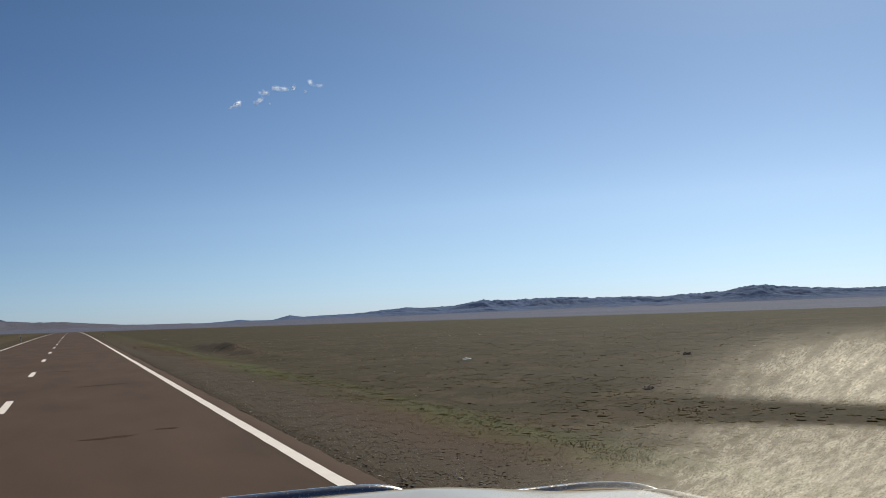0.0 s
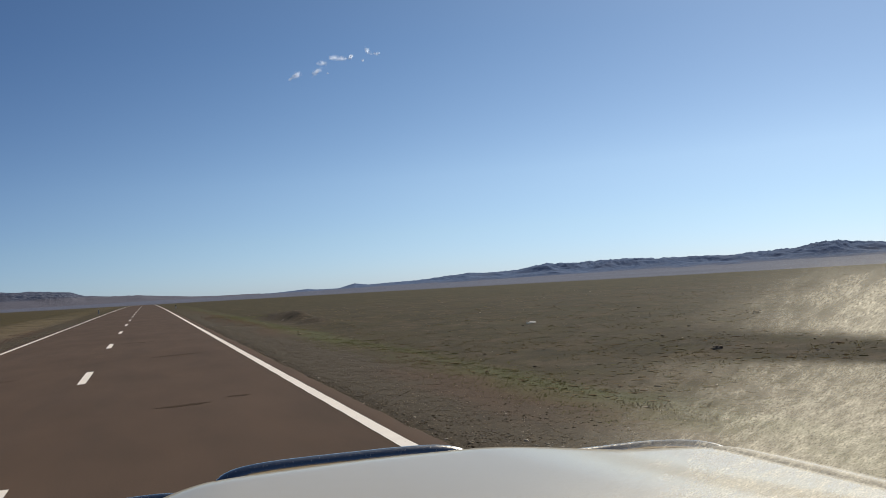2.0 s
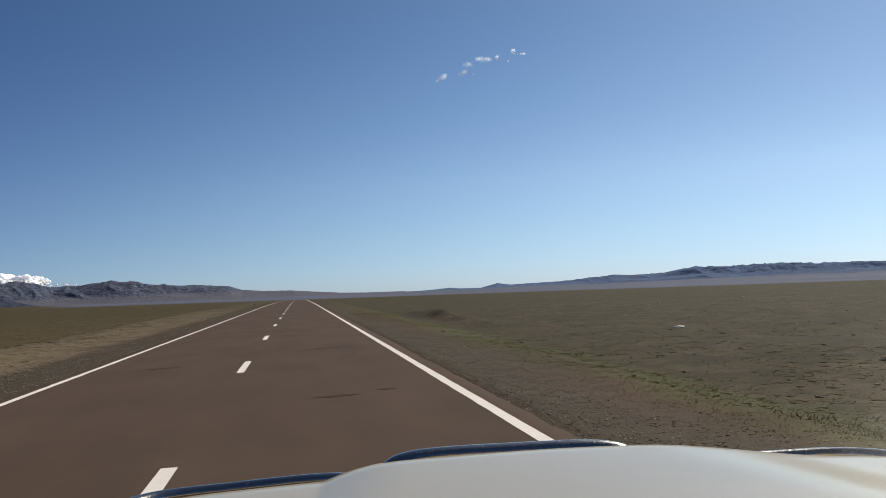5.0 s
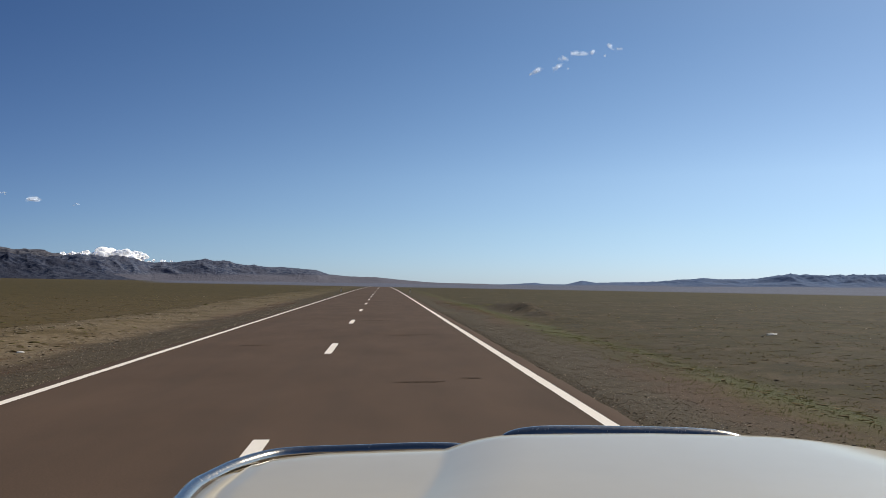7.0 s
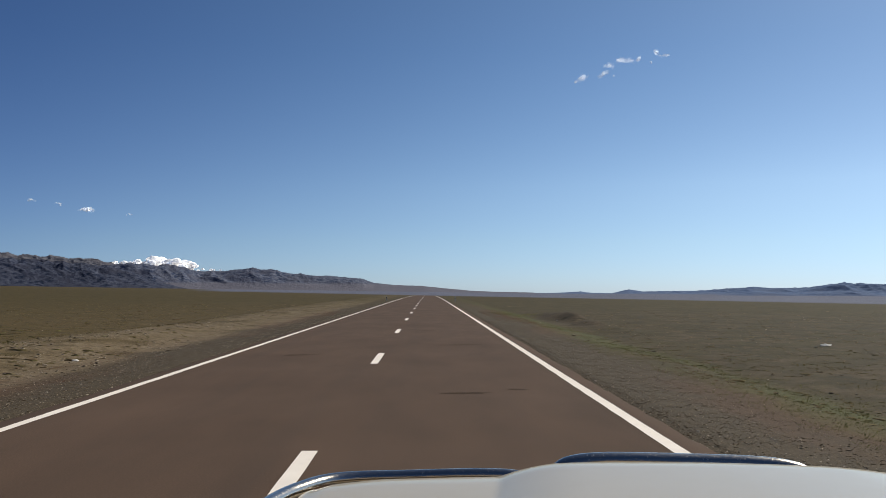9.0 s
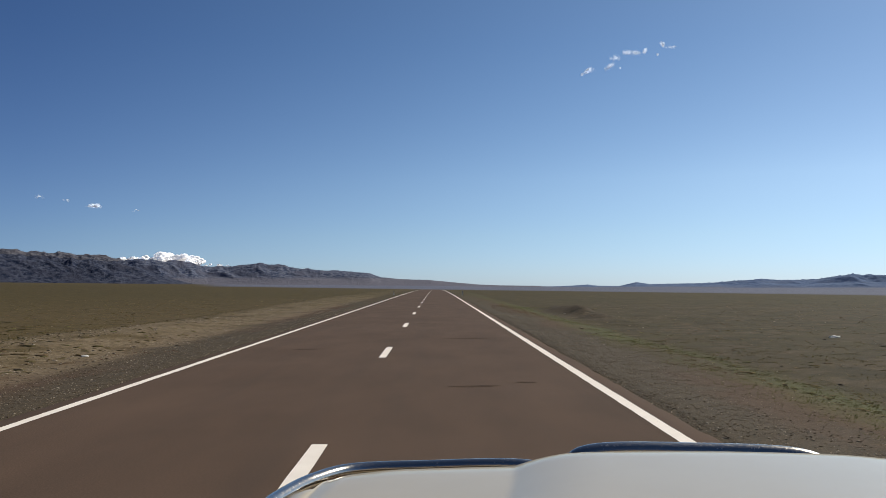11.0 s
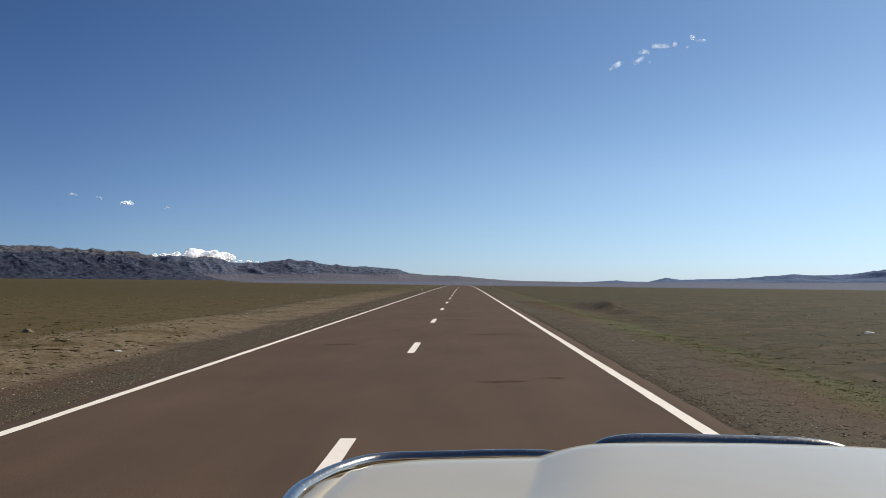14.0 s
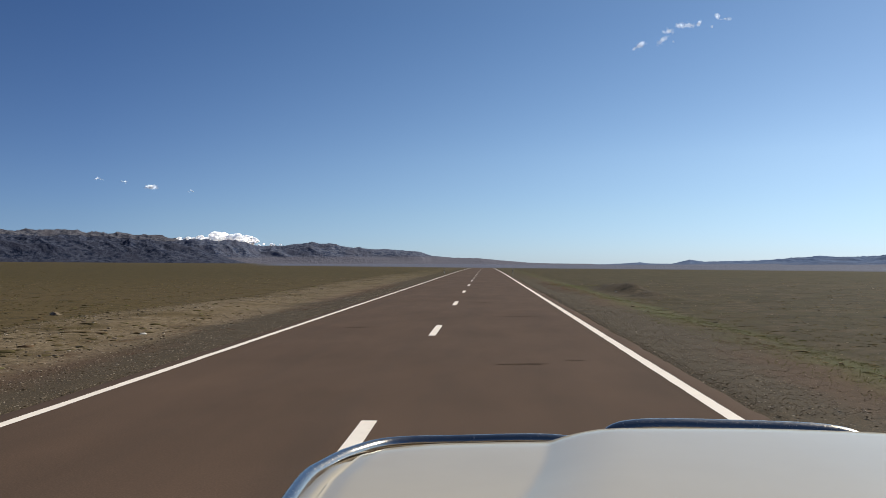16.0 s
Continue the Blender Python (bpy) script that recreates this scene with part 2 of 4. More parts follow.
    # dry salt pans on the near plain
    pan = calc(nt, "MULTIPLY", band(nt, x, 9.0, 16.0), band(nt, noise_tex(nt, 1.0, 5, 0.6, stretched(nt, 0.05, 0.16, 0.1)), 0.64, 0.72))
    col = mix(nt, calc(nt, "MULTIPLY", pan, 0.28), col, (0.33, 0.285, 0.215))
    # a faint pair of wheel ruts across the plain
    wander = calc(nt, "ADD", calc(nt, "MULTIPLY", x, -0.42), calc(nt, "MULTIPLY", noise_tex(nt, 0.05, 2), 14.0))
    off = calc(nt, "ABSOLUTE", calc(nt, "SUBTRACT", calc(nt, "ABSOLUTE", calc(nt, "SUBTRACT", calc(nt, "SUBTRACT", y, 74.0), wander), 0.0), 1.0), 0.0)
    rut = calc(nt, "MULTIPLY", band(nt, off, 0.75, 0.25), band(nt, x, 10.0, 18.0))
    col = mix(nt, calc(nt, "MULTIPLY", rut, 0.4), col, (0.140, 0.105, 0.070))
    # bare dark soil on the heap
    hx = calc(nt, "POWER", calc(nt, "DIVIDE", calc(nt, "SUBTRACT", x, 8.6), 2.2), 2.0)
    hy = calc(nt, "POWER", calc(nt, "DIVIDE", calc(nt, "SUBTRACT", y, 56.0), 12.0), 2.0)
    soil = band(nt, calc(nt, "ADD", calc(nt, "ADD", hx, hy), mid), 1.6, 0.9)
    col = mix(nt, calc(nt, "MULTIPLY", soil, 0.75), col, ramp(nt, small, [(0.35, (0.055, 0.039, 0.027)), (0.7, (0.105, 0.077, 0.053))]))
    # the stony basin beyond the crest, its blue-grey painting in the distant haze
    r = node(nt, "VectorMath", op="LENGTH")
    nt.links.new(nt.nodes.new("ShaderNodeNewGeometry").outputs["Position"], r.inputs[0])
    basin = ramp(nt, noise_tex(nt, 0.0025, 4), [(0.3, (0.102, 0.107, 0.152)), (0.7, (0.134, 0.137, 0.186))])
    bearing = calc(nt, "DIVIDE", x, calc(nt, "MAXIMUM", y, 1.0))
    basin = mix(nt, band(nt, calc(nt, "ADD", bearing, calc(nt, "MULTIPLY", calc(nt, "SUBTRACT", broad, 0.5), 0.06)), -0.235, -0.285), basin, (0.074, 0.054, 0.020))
    # far grass darkened with distance: the tufts' shaded sides painted into the colour
    shaded_turf = ramp(nt, mid, [(0.35, (0.047, 0.036, 0.010)), (0.65, (0.072, 0.053, 0.017))])
    col = mix(nt, calc(nt, "MULTIPLY", band(nt, r.outputs["Value"], 30, 150), 0.7), col, shaded_turf)
    # clumps of darker growth and bare pale crust all over the plain
    open_land = band(nt, ragged, 3.6, 5.5)
    clumps = calc(nt, "MULTIPLY", band(nt, noise_tex(nt, 1.15, 5, 0.72), 0.54, 0.62), open_land)
    col = mix(nt, calc(nt, "MULTIPLY", clumps, 0.62), col, (0.026, 0.021, 0.008))
    crust = calc(nt, "MULTIPLY", band(nt, noise_tex(nt, 0.9, 5, 0.72, stretched(nt, 1.0, 0.6, 1.0)), 0.57, 0.66), open_land)
    col = mix(nt, calc(nt, "MULTIPLY", crust, 0.45), col, (0.150, 0.112, 0.066))
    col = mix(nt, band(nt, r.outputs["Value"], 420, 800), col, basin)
    specks = ramp(nt, noise_tex(nt, 26, 5, 0.8), [(0.34, (0.58, 0.58, 0.58)), (0.66, (1.42, 1.40, 1.36))])
    col = mix(nt, 1.0, col, specks, "MULTIPLY")
    clods = ramp(nt, noise_tex(nt, 8, 4, 0.7), [(0.36, (0.66, 0.66, 0.66)), (0.52, (1.0, 1.0, 1.0)), (0.66, (1.45, 1.40, 1.30))])
    col = mix(nt, 0.45, col, clods, "MULTIPLY")
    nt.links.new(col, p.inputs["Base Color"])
    p.inputs["Roughness"].default_value = 0.95
    p.inputs["Specular IOR Level"].default_value = 0.1
    bump(nt, p, grit, 0.6, 0.010)
    return m


def rock_material(name, dark, light, scale, relief=0.9, fan=None, low=0.0, high=1.0):
    m, nt, p = material(name)
    a = noise_tex(nt, scale, 8, 0.62)
    b = noise_tex(nt, scale * 0.22, 4, 0.5)
    col = ramp(nt, a, [(0.40, dark), (0.60, light)])
    col = mix(nt, band(nt, b, 0.45, 0.7), col, tuple(0.5 * (d + l) * k for d, l, k in zip(dark, light, (1.10, 1.02, 0.96))))
    if fan:
        # pale foot: debris fans below the rock, with basin haze painted in
        foot = calc(nt, "ADD", xyz(nt)[2], calc(nt, "MULTIPLY", calc(nt, "SUBTRACT", noise_tex(nt, 0.012, 4), 0.5), 0.9 * (high - low)))
        col = mix(nt, calc(nt, "MULTIPLY", band(nt, foot, high, low), 0.9), col, fan)
    nt.links.new(col, p.inputs["Base Color"])
    p.inputs["Roughness"].default_value = 1.0
    p.inputs["Specular IOR Level"].default_value = 0.05
    bump(nt, p, a, relief, 0.35 / scale)
    return m


def speckled(name, stops, spread=0.0, rough=0.9, scale=20):
    """Loose pieces whose colour changes from island to island."""
    m, nt, p = material(name)
    g = nt.nodes.new("ShaderNodeNewGeometry")
    col = ramp(nt, g.outputs["Random Per Island"], stops)
    grain = ramp(nt, noise_tex(nt, scale, 4, 0.65), [(0.3, (0.65, 0.65, 0.65)), (0.7, (1.3, 1.3, 1.3))])
    nt.links.new(mix(nt, 1.0, col, grain, "MULTIPLY"), p.inputs["Base Color"])
    p.inputs["Roughness"].default_value = rough
    p.inputs["Specular IOR Level"].default_value = 0.06
    if spread:
        thin = node(nt, "BsdfTranslucent")
        nt.links.new(p.inputs["Base Color"].links[0].from_socket, thin.inputs[0])
        both = node(nt, "MixShader", Fac=spread)
        nt.links.new(p.outputs[0], both.inputs[1])
        nt.links.new(thin.outputs[0], both.inputs[2])
        nt.links.new(both.outputs[0], nt.nodes["Material Output"].inputs["Surface"])
    return m


def plain(name, colour, rough=0.5, metal=0.0, coat=0.0, grain=0.0, scale=30):
    m, nt, p = material(name)
    if grain:
        lo, hi = tuple(c * (1 - grain) for c in colour), tuple(c * (1 + grain) for c in colour)
        nt.links.new(ramp(nt, noise_tex(nt, scale, 4, 0.6), [(0.3, lo), (0.7, hi)]), p.inputs["Base Color"])
    else:
        p.inputs["Base Color"].default_value = (*colour, 1)
    p.inputs["Roughness"].default_value = rough
    p.inputs["Metallic"].default_value = metal
    p.inputs["Coat Weight"].default_value = coat
    p.inputs["Coat Roughness"].default_value = 0.10
    return m


def chrome_material():
    m, nt, p = material("weathered_chrome")
    p.inputs["Base Color"].default_value = (0.56, 0.49, 0.41, 1)
    p.inputs["Metallic"].default_value = 1.0
    r = ramp(nt, noise_tex(nt, 160, 3, 0.6), [(0.35, (0.14, 0.14, 0.14)), (0.75, (0.30, 0.30, 0.30))])
    nt.links.new(r, p.inputs["Roughness"])
    bump(nt, p, noise_tex(nt, 14, 3, 0.6), 0.08, 0.004)
    return m


def cloud_material(name, white, thin=0.0):
    m, nt, p = material(name)
    d = node(nt, "BsdfDiffuse", Color=(*white, 1))
    t = node(nt, "BsdfTranslucent", Color=(*(0.67 * c for c in white), 1))
    lit = nt.nodes.new("ShaderNodeAddShader")
    nt.links.new(d.outputs[0], lit.inputs[0])
    nt.links.new(t.outputs[0], lit.inputs[1])
    nt.nodes.remove(p)
    veil = node(nt, "MixShader", Fac=thin)
    nt.links.new(lit.outputs[0], veil.inputs[1])
    nt.links.new(nt.nodes.new("ShaderNodeBsdfTransparent").outputs[0], veil.inputs[2])
    nt.links.new(veil.outputs[0], nt.nodes["Material Output"].inputs["Surface"])
    return m


ASPHALT, PAINT, GROUND = asphalt_material(), paint_material(), ground_material()
TAR = plain("dark_tar", (0.068, 0.044, 0.030), 1.0, grain=0.25, scale=12)
# distance haze is mixed into these rock colours as a blue cast
ROCK_NEAR = rock_material("hazed_dark_rock", (0.015, 0.021, 0.043), (0.076, 0.080, 0.110), 0.06, 0.9, (0.118, 0.096, 0.075), -8.0, 7.0)
ROCK_MID = rock_material("hazed_mid_rock", (0.040, 0.052, 0.094), (0.145, 0.150, 0.190), 0.055, 0.9, (0.152, 0.142, 0.168), 22.0, 36.0)
ROCK_BACK = rock_material("hazed_brown_grey_rock", (0.044, 0.048, 0.070), (0.150, 0.142, 0.156), 0.055, 0.9, (0.150, 0.138, 0.162), 2.0, 14.0)
# aerial haze is painted into this rock as a paler, bluer tint
ROCK_FAR = rock_material("haze_blue_range_rock", (0.076, 0.114, 0.212), (0.134, 0.174, 0.272), 0.035, 0.4, (0.130, 0.138, 0.190), -24.0, -6.0)
STONE = speckled("gravel_stone", [(0.0, (0.105, 0.076, 0.046)), (0.5, (0.19, 0.142, 0.092)), (0.82, (0.33, 0.255, 0.175)), (1.0, (0.66, 0.55, 0.42))])
MOUND = speckled("tussock_mound", [(0.0, (0.190, 0.158, 0.068)), (0.45, (0.245, 0.192, 0.096)), (0.75, (0.310, 0.210, 0.130)), (1.0, (0.260, 0.248, 0.100))], 0.65, 1.0, 16)
MOUND.node_tree.nodes["Principled BSDF"].inputs["Specular IOR Level"].default_value = 0.05
PALE_STONE = speckled("spoil_stone", [(0.0, (0.14, 0.104, 0.070)), (0.6, (0.25, 0.195, 0.135)), (1.0, (0.44, 0.36, 0.27))])
GRASS_DRY = speckled("dry_steppe_grass", [(0.0, (0.086, 0.072, 0.030)), (0.6, (0.140, 0.115, 0.052)), (1.0, (0.220, 0.172, 0.088))], 0.6)
GRASS_GREEN = speckled("green_verge_grass", [(0.0, (0.125, 0.128, 0.042)), (1.0, (0.225, 0.205, 0.085))], 0.75)
GRASS_RED = speckled("red_saltwort", [(0.0, (0.110, 0.040, 0.026)), (1.0, (0.180, 0.085, 0.050))], 0.5)
CAR_PAINT = plain("cream_white_car_paint", (0.490, 0.414, 0.300), 0.5, coat=0.7, grain=0.04, scale=2.5)
CAR_PAINT.node_tree.nodes["Principled BSDF"].inputs["Coat IOR"].default_value = 1.54
CAR_PAINT.node_tree.nodes["Principled BSDF"].inputs["Specular IOR Level"].default_value = 0.1
CHROME = chrome_material()
TAR.node_tree.nodes["Principled BSDF"].inputs["Specular IOR Level"].default_value = 0.05
RUBBER = plain("black_rubber", (0.022, 0.022, 0.023), 0.8, grain=0.2)
DARK_TRIM = plain("dark_plastic", (0.030, 0.030, 0.032), 0.6, grain=0.15)
STEEL = plain("wheel_steel", (0.45, 0.45, 0.46), 0.35, metal=1.0)
CLOUD, THIN_CLOUD = cloud_material("cloud_white", (0.775, 0.765, 0.76)), cloud_material("thin_cloud_white", (0.745, 0.76, 0.79), 0.38)


def dusty_glass():
    """Windscreen glass with sunlit dust laid in the shape of the glare, and a shadow left as a bare stripe."""
    m, nt, p = material("dusty_windscreen_glass")
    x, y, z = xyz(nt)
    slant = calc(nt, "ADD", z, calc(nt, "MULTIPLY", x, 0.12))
    # dust cover follows the glare; the gap between its parts imitates a shadow
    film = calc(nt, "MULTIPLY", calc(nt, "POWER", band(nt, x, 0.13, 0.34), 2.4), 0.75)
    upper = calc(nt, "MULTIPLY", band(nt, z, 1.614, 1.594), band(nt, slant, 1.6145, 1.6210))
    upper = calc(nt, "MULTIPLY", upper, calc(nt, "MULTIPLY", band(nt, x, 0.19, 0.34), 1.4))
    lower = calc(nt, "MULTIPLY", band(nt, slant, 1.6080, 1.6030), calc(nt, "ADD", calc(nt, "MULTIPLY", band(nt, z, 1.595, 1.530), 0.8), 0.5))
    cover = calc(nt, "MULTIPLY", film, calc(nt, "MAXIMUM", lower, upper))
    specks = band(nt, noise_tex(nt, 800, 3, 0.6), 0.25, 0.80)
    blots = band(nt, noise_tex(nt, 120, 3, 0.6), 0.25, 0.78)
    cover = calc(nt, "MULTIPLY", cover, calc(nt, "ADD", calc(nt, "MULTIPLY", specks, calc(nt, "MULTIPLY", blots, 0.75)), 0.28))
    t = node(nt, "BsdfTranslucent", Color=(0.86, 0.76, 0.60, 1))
    out = nt.nodes.new("ShaderNodeMixShader")
    nt.links.new(cover, out.inputs[0])
    nt.links.new(nt.nodes.new("ShaderNodeBsdfTransparent").outputs[0], out.inputs[1])
    nt.links.new(t.outputs[0], out.inputs[2])
    nt.nodes.remove(p)
    nt.links.new(out.outputs[0], nt.nodes["Material Output"].inputs["Surface"])
    return m


GLASS = dusty_glass()


# ---- mesh helpers ----
def mesh_object(name, verts, faces, mat, parent=None, label="", flat=False):
    me = bpy.data.meshes.new(name)
    me.from_pydata([tuple(v) for v in verts], [], faces)
    me.materials.append(mat)
    if not flat:
        me.polygons.foreach_set("use_smooth", [True] * len(me.polygons))
    me.update()
    ob = new(name, me)
    if parent is not None:
        ob.parent = parent
    if label:
        tagged(ob, label)
    return ob


def part(name, bm, mat, parent, label="", flat=False):
    me = bpy.data.meshes.new(name)
    bmesh.ops.recalc_face_normals(bm, faces=bm.faces)
    bm.to_mesh(me)
    bm.free()
    me.materials.append(mat)
    if not flat:
        me.polygons.foreach_set("use_smooth", [True] * len(me.polygons))
    ob = new(name, me)
    ob.parent = parent
    if label:
        tagged(ob, label)
    return ob


def grid_faces(nx, ny):
    i, j = np.meshgrid(np.arange(nx - 1), np.arange(ny - 1), indexing="ij")
    a = (i * ny + j).ravel()
    return np.stack([a, a + ny, a + ny + 1, a + 1], 1)


def grid_object(name, xs, ys, zs, mat):
    """A smooth sheet over arrays of the same shape."""
    nx, ny = xs.shape
    me = bpy.data.meshes.new(name)
    co = np.stack([xs, ys, zs], -1).reshape(-1, 3)
    fc = grid_faces(nx, ny)
    me.vertices.add(len(co))
    me.vertices.foreach_set("co", co.ravel())
    me.loops.add(fc.size)
    me.loops.foreach_set("vertex_index", fc.ravel().astype(np.int32))
    me.polygons.add(len(fc))
    me.polygons.foreach_set("loop_start", np.arange(0, fc.size, 4, dtype=np.int32))
    me.polygons.foreach_set("use_smooth", np.ones(len(fc), bool))
    me.update(calc_edges=True)
    me.materials.append(mat)
    return new(name, me)


def soup(name, co, tri, mat):
    """One mesh out of arrays of vertices and triangles."""
    me = bpy.data.meshes.new(name)
    me.vertices.add(len(co))
    me.vertices.foreach_set("co", np.ascontiguousarray(co, dtype=np.float32).ravel())
    me.loops.add(tri.size)
    me.loops.foreach_set("vertex_index", tri.ravel().astype(np.int32))
    me.polygons.add(len(tri))
    me.polygons.foreach_set("loop_start", np.arange(0, tri.size, 3, dtype=np.int32))
    me.update(calc_edges=True)
    me.materials.append(mat)
    return new(name, me)


def tube(points, radius, segments=14, closed_ends=True, squash=1.0):
    """A bmesh tube that runs smoothly through the points."""
    pts = [Vector(p) for p in points]
    path = []
    for k in range(len(pts) - 1):
        p0, p1, p2, p3 = pts[max(k - 1, 0)], pts[k], pts[k + 1], pts[min(k + 2, len(pts) - 1)]
        for s in range(8):
            t = s / 8
            path.append(0.5 * ((2 * p1) + (p2 - p0) * t + (2 * p0 - 5 * p1 + 4 * p2 - p3) * t * t + (3 * p1 - p0 - 3 * p2 + p3) * t ** 3))
    path.append(pts[-1])
    bm = bmesh.new()
    rings = []
    for k, c in enumerate(path):
        d = (path[min(k + 1, len(path) - 1)] - path[max(k - 1, 0)]).normalized()
        u = d.cross(Vector((0, 0, 1)))
        u = u.normalized() if u.length > 0.05 else Vector((1, 0, 0))
        w = u.cross(d).normalized()
        rings.append([bm.verts.new(c + radius * (math.cos(a) * u + squash * math.sin(a) * w)) for a in (2 * math.pi * s / segments for s in range(segments))])
    for r0, r1 in zip(rings, rings[1:]):
        for s in range(segments):
            bm.faces.new((r0[s], r0[(s + 1) % segments], r1[(s + 1) % segments], r1[s]))
    if closed_ends:
        bm.faces.new(rings[0])
        bm.faces.new(rings[-1])
    return bm


def box(x0, x1, y0, y1, z0, z1, bevel=0.01):
    bm = bmesh.new()
    bmesh.ops.create_cube(bm, size=1)
    for v in bm.verts:
        v.co = Vector(((x0 + x1) / 2 + v.co.x * (x1 - x0), (y0 + y1) / 2 + v.co.y * (y1 - y0), (z0 + z1) / 2 + v.co.z * (z1 - z0)))
    if bevel:
        bmesh.ops.bevel(bm, geom=bm.edges[:], offset=bevel, segments=2, affect="EDGES", profile=0.5)
    return bm


# ---- ground ----
def spaced(lo, hi, fine, reach, growth):
    """Coordinates that stand close near zero and widen outwards."""
    out, v, step = [0.0], 0.0, fine
    while v < hi:
        step = fine if v < reach else step * growth
        v += step
        out.append(min(v, hi))
    neg, v, step = [], 0.0, fine
    while v < -lo:
        step = fine if v < reach else step * growth
        v += step
        neg.append(-min(v, -lo))
    return np.array(neg[::-1] + out)


gx = spaced(-4850, 4850, 0.3, 24, 1.05)
gy = np.concatenate([spaced(-4850, 0, 1.5, 6, 1.12)[:-1], spaced(-0.0, 4850, 0.4, 45, 1.035)])
GX, GY = np.meshgrid(gx, gy, indexing="ij")
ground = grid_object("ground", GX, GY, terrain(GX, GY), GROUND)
tagged(ground, "dry brown steppe with sparse olive grass, gravel and pale patches", "ground", kind="structure")

# ---- road ----
ry = np.concatenate([spaced(-400, 0, 2.0, 20, 1.1)[:-1], spaced(0, 620, 0.25, 60, 1.03)])


def strip(name, x0, x1, y0, y1, lift, mat, rag=0.0, parent=None, seed=0, columns=2):
    """A band along the road, laid on its surface."""
    ys = ry[(ry > y0) & (ry < y1)]
    ys = np.concatenate([[y0], ys, [y1]])
    ts = np.linspace(0, 1, columns)
    X = np.zeros((columns, len(ys)))
    Y = np.tile(ys, (columns, 1))
    e0 = x0 + rag * (fbm(ys * 2.1, ys * 0 + seed, 3, seed) - 0.5)
    e1 = x1 + rag * (fbm(ys * 2.1, ys * 0 + seed + 5, 3, seed + 9) - 0.5)
    for k, t in enumerate(ts):
        X[k] = e0 * (1 - t) + e1 * t
    ob = grid_object(name, X, Y, swell(X, Y) + lift, mat)
    if parent is not None:
        ob.parent = parent
    return ob


def road_surface():
    ys = ry
    xs = np.array([ROAD_L - 0.10, ROAD_L, ROAD_L + 0.3, -3.0, LINE_C, 0.6, ROAD_R - 0.3, ROAD_R, ROAD_R + 0.10])
    X, Y = np.meshgrid(xs, ys, indexing="ij")
    Z = swell(X, Y)
    for k, s in ((0, 1), (1, 2), (7, 3), (8, 4)):
        X[k] += 0.10 * (fbm(ys * 1.7, ys * 0 + 2.0, 3, 50 + s // 3) - 0.5)
    Z[0] -= 0.06
    Z[-1] -= 0.06
    ob = grid_object("road", X, Y, Z, ASPHALT)
    return tagged(ob, "straight two-lane road of reddish brown asphalt with white markings", "road", kind="structure")


road = road_surface()
strip("edge_line", LINE_L - 0.07, LINE_L + 0.07, -60, 600, 0.004, PAINT, 0.02, road, 3)
strip("edge_line", LINE_R - 0.08, LINE_R + 0.08, -60, 600, 0.004, PAINT, 0.02, road, 7)
DASH_FAR, DASH_LEN, DASH_GAP = 8.60, 3.1, 13.1
for k in range(-3, 40):
    far_end = DASH_FAR + k * DASH_GAP
    strip("lane_dash", LINE_C - 0.08, LINE_C + 0.08, far_end - DASH_LEN, far_end, 0.004, PAINT, 0.012, road, k + 11)


def tar_patch(cx, cy, w, l, skew, seed):
    """A thin ragged smear of tar on the asphalt."""
    n = 48
    ring = []
    for k in range(n):
        a = 2 * math.pi * k / n
        rr = 0.35 + 1.3 * float(fbm(np.array(3.5 * math.cos(a) + seed), np.array(3.5 * math.sin(a)), 3, seed))
        px, py = cx + w * rr * math.cos(a), cy + l * rr * math.sin(a) + skew * w * math.cos(a)
        ring.append((px, py, float(swell(px, py)) + 0.004))
    mesh_object("tar_patch", ring, [tuple(range(n))], TAR, road, flat=True)


for cx, cy, w, l, skew, seed in ((0.5, 13.4, 0.36, 0.10, 0.10, 1), (1.35, 13.9, 0.16, 0.07, -0.1, 5), (0.75, 25.0, 0.62, 0.16, 0.25, 2), (-0.3, 34.0, 0.5, 0.2, -0.2, 3), (-3.2, 21.0, 0.40, 0.14, 0.3, 4)):
    tar_patch(cx, cy, w, l, skew, seed)


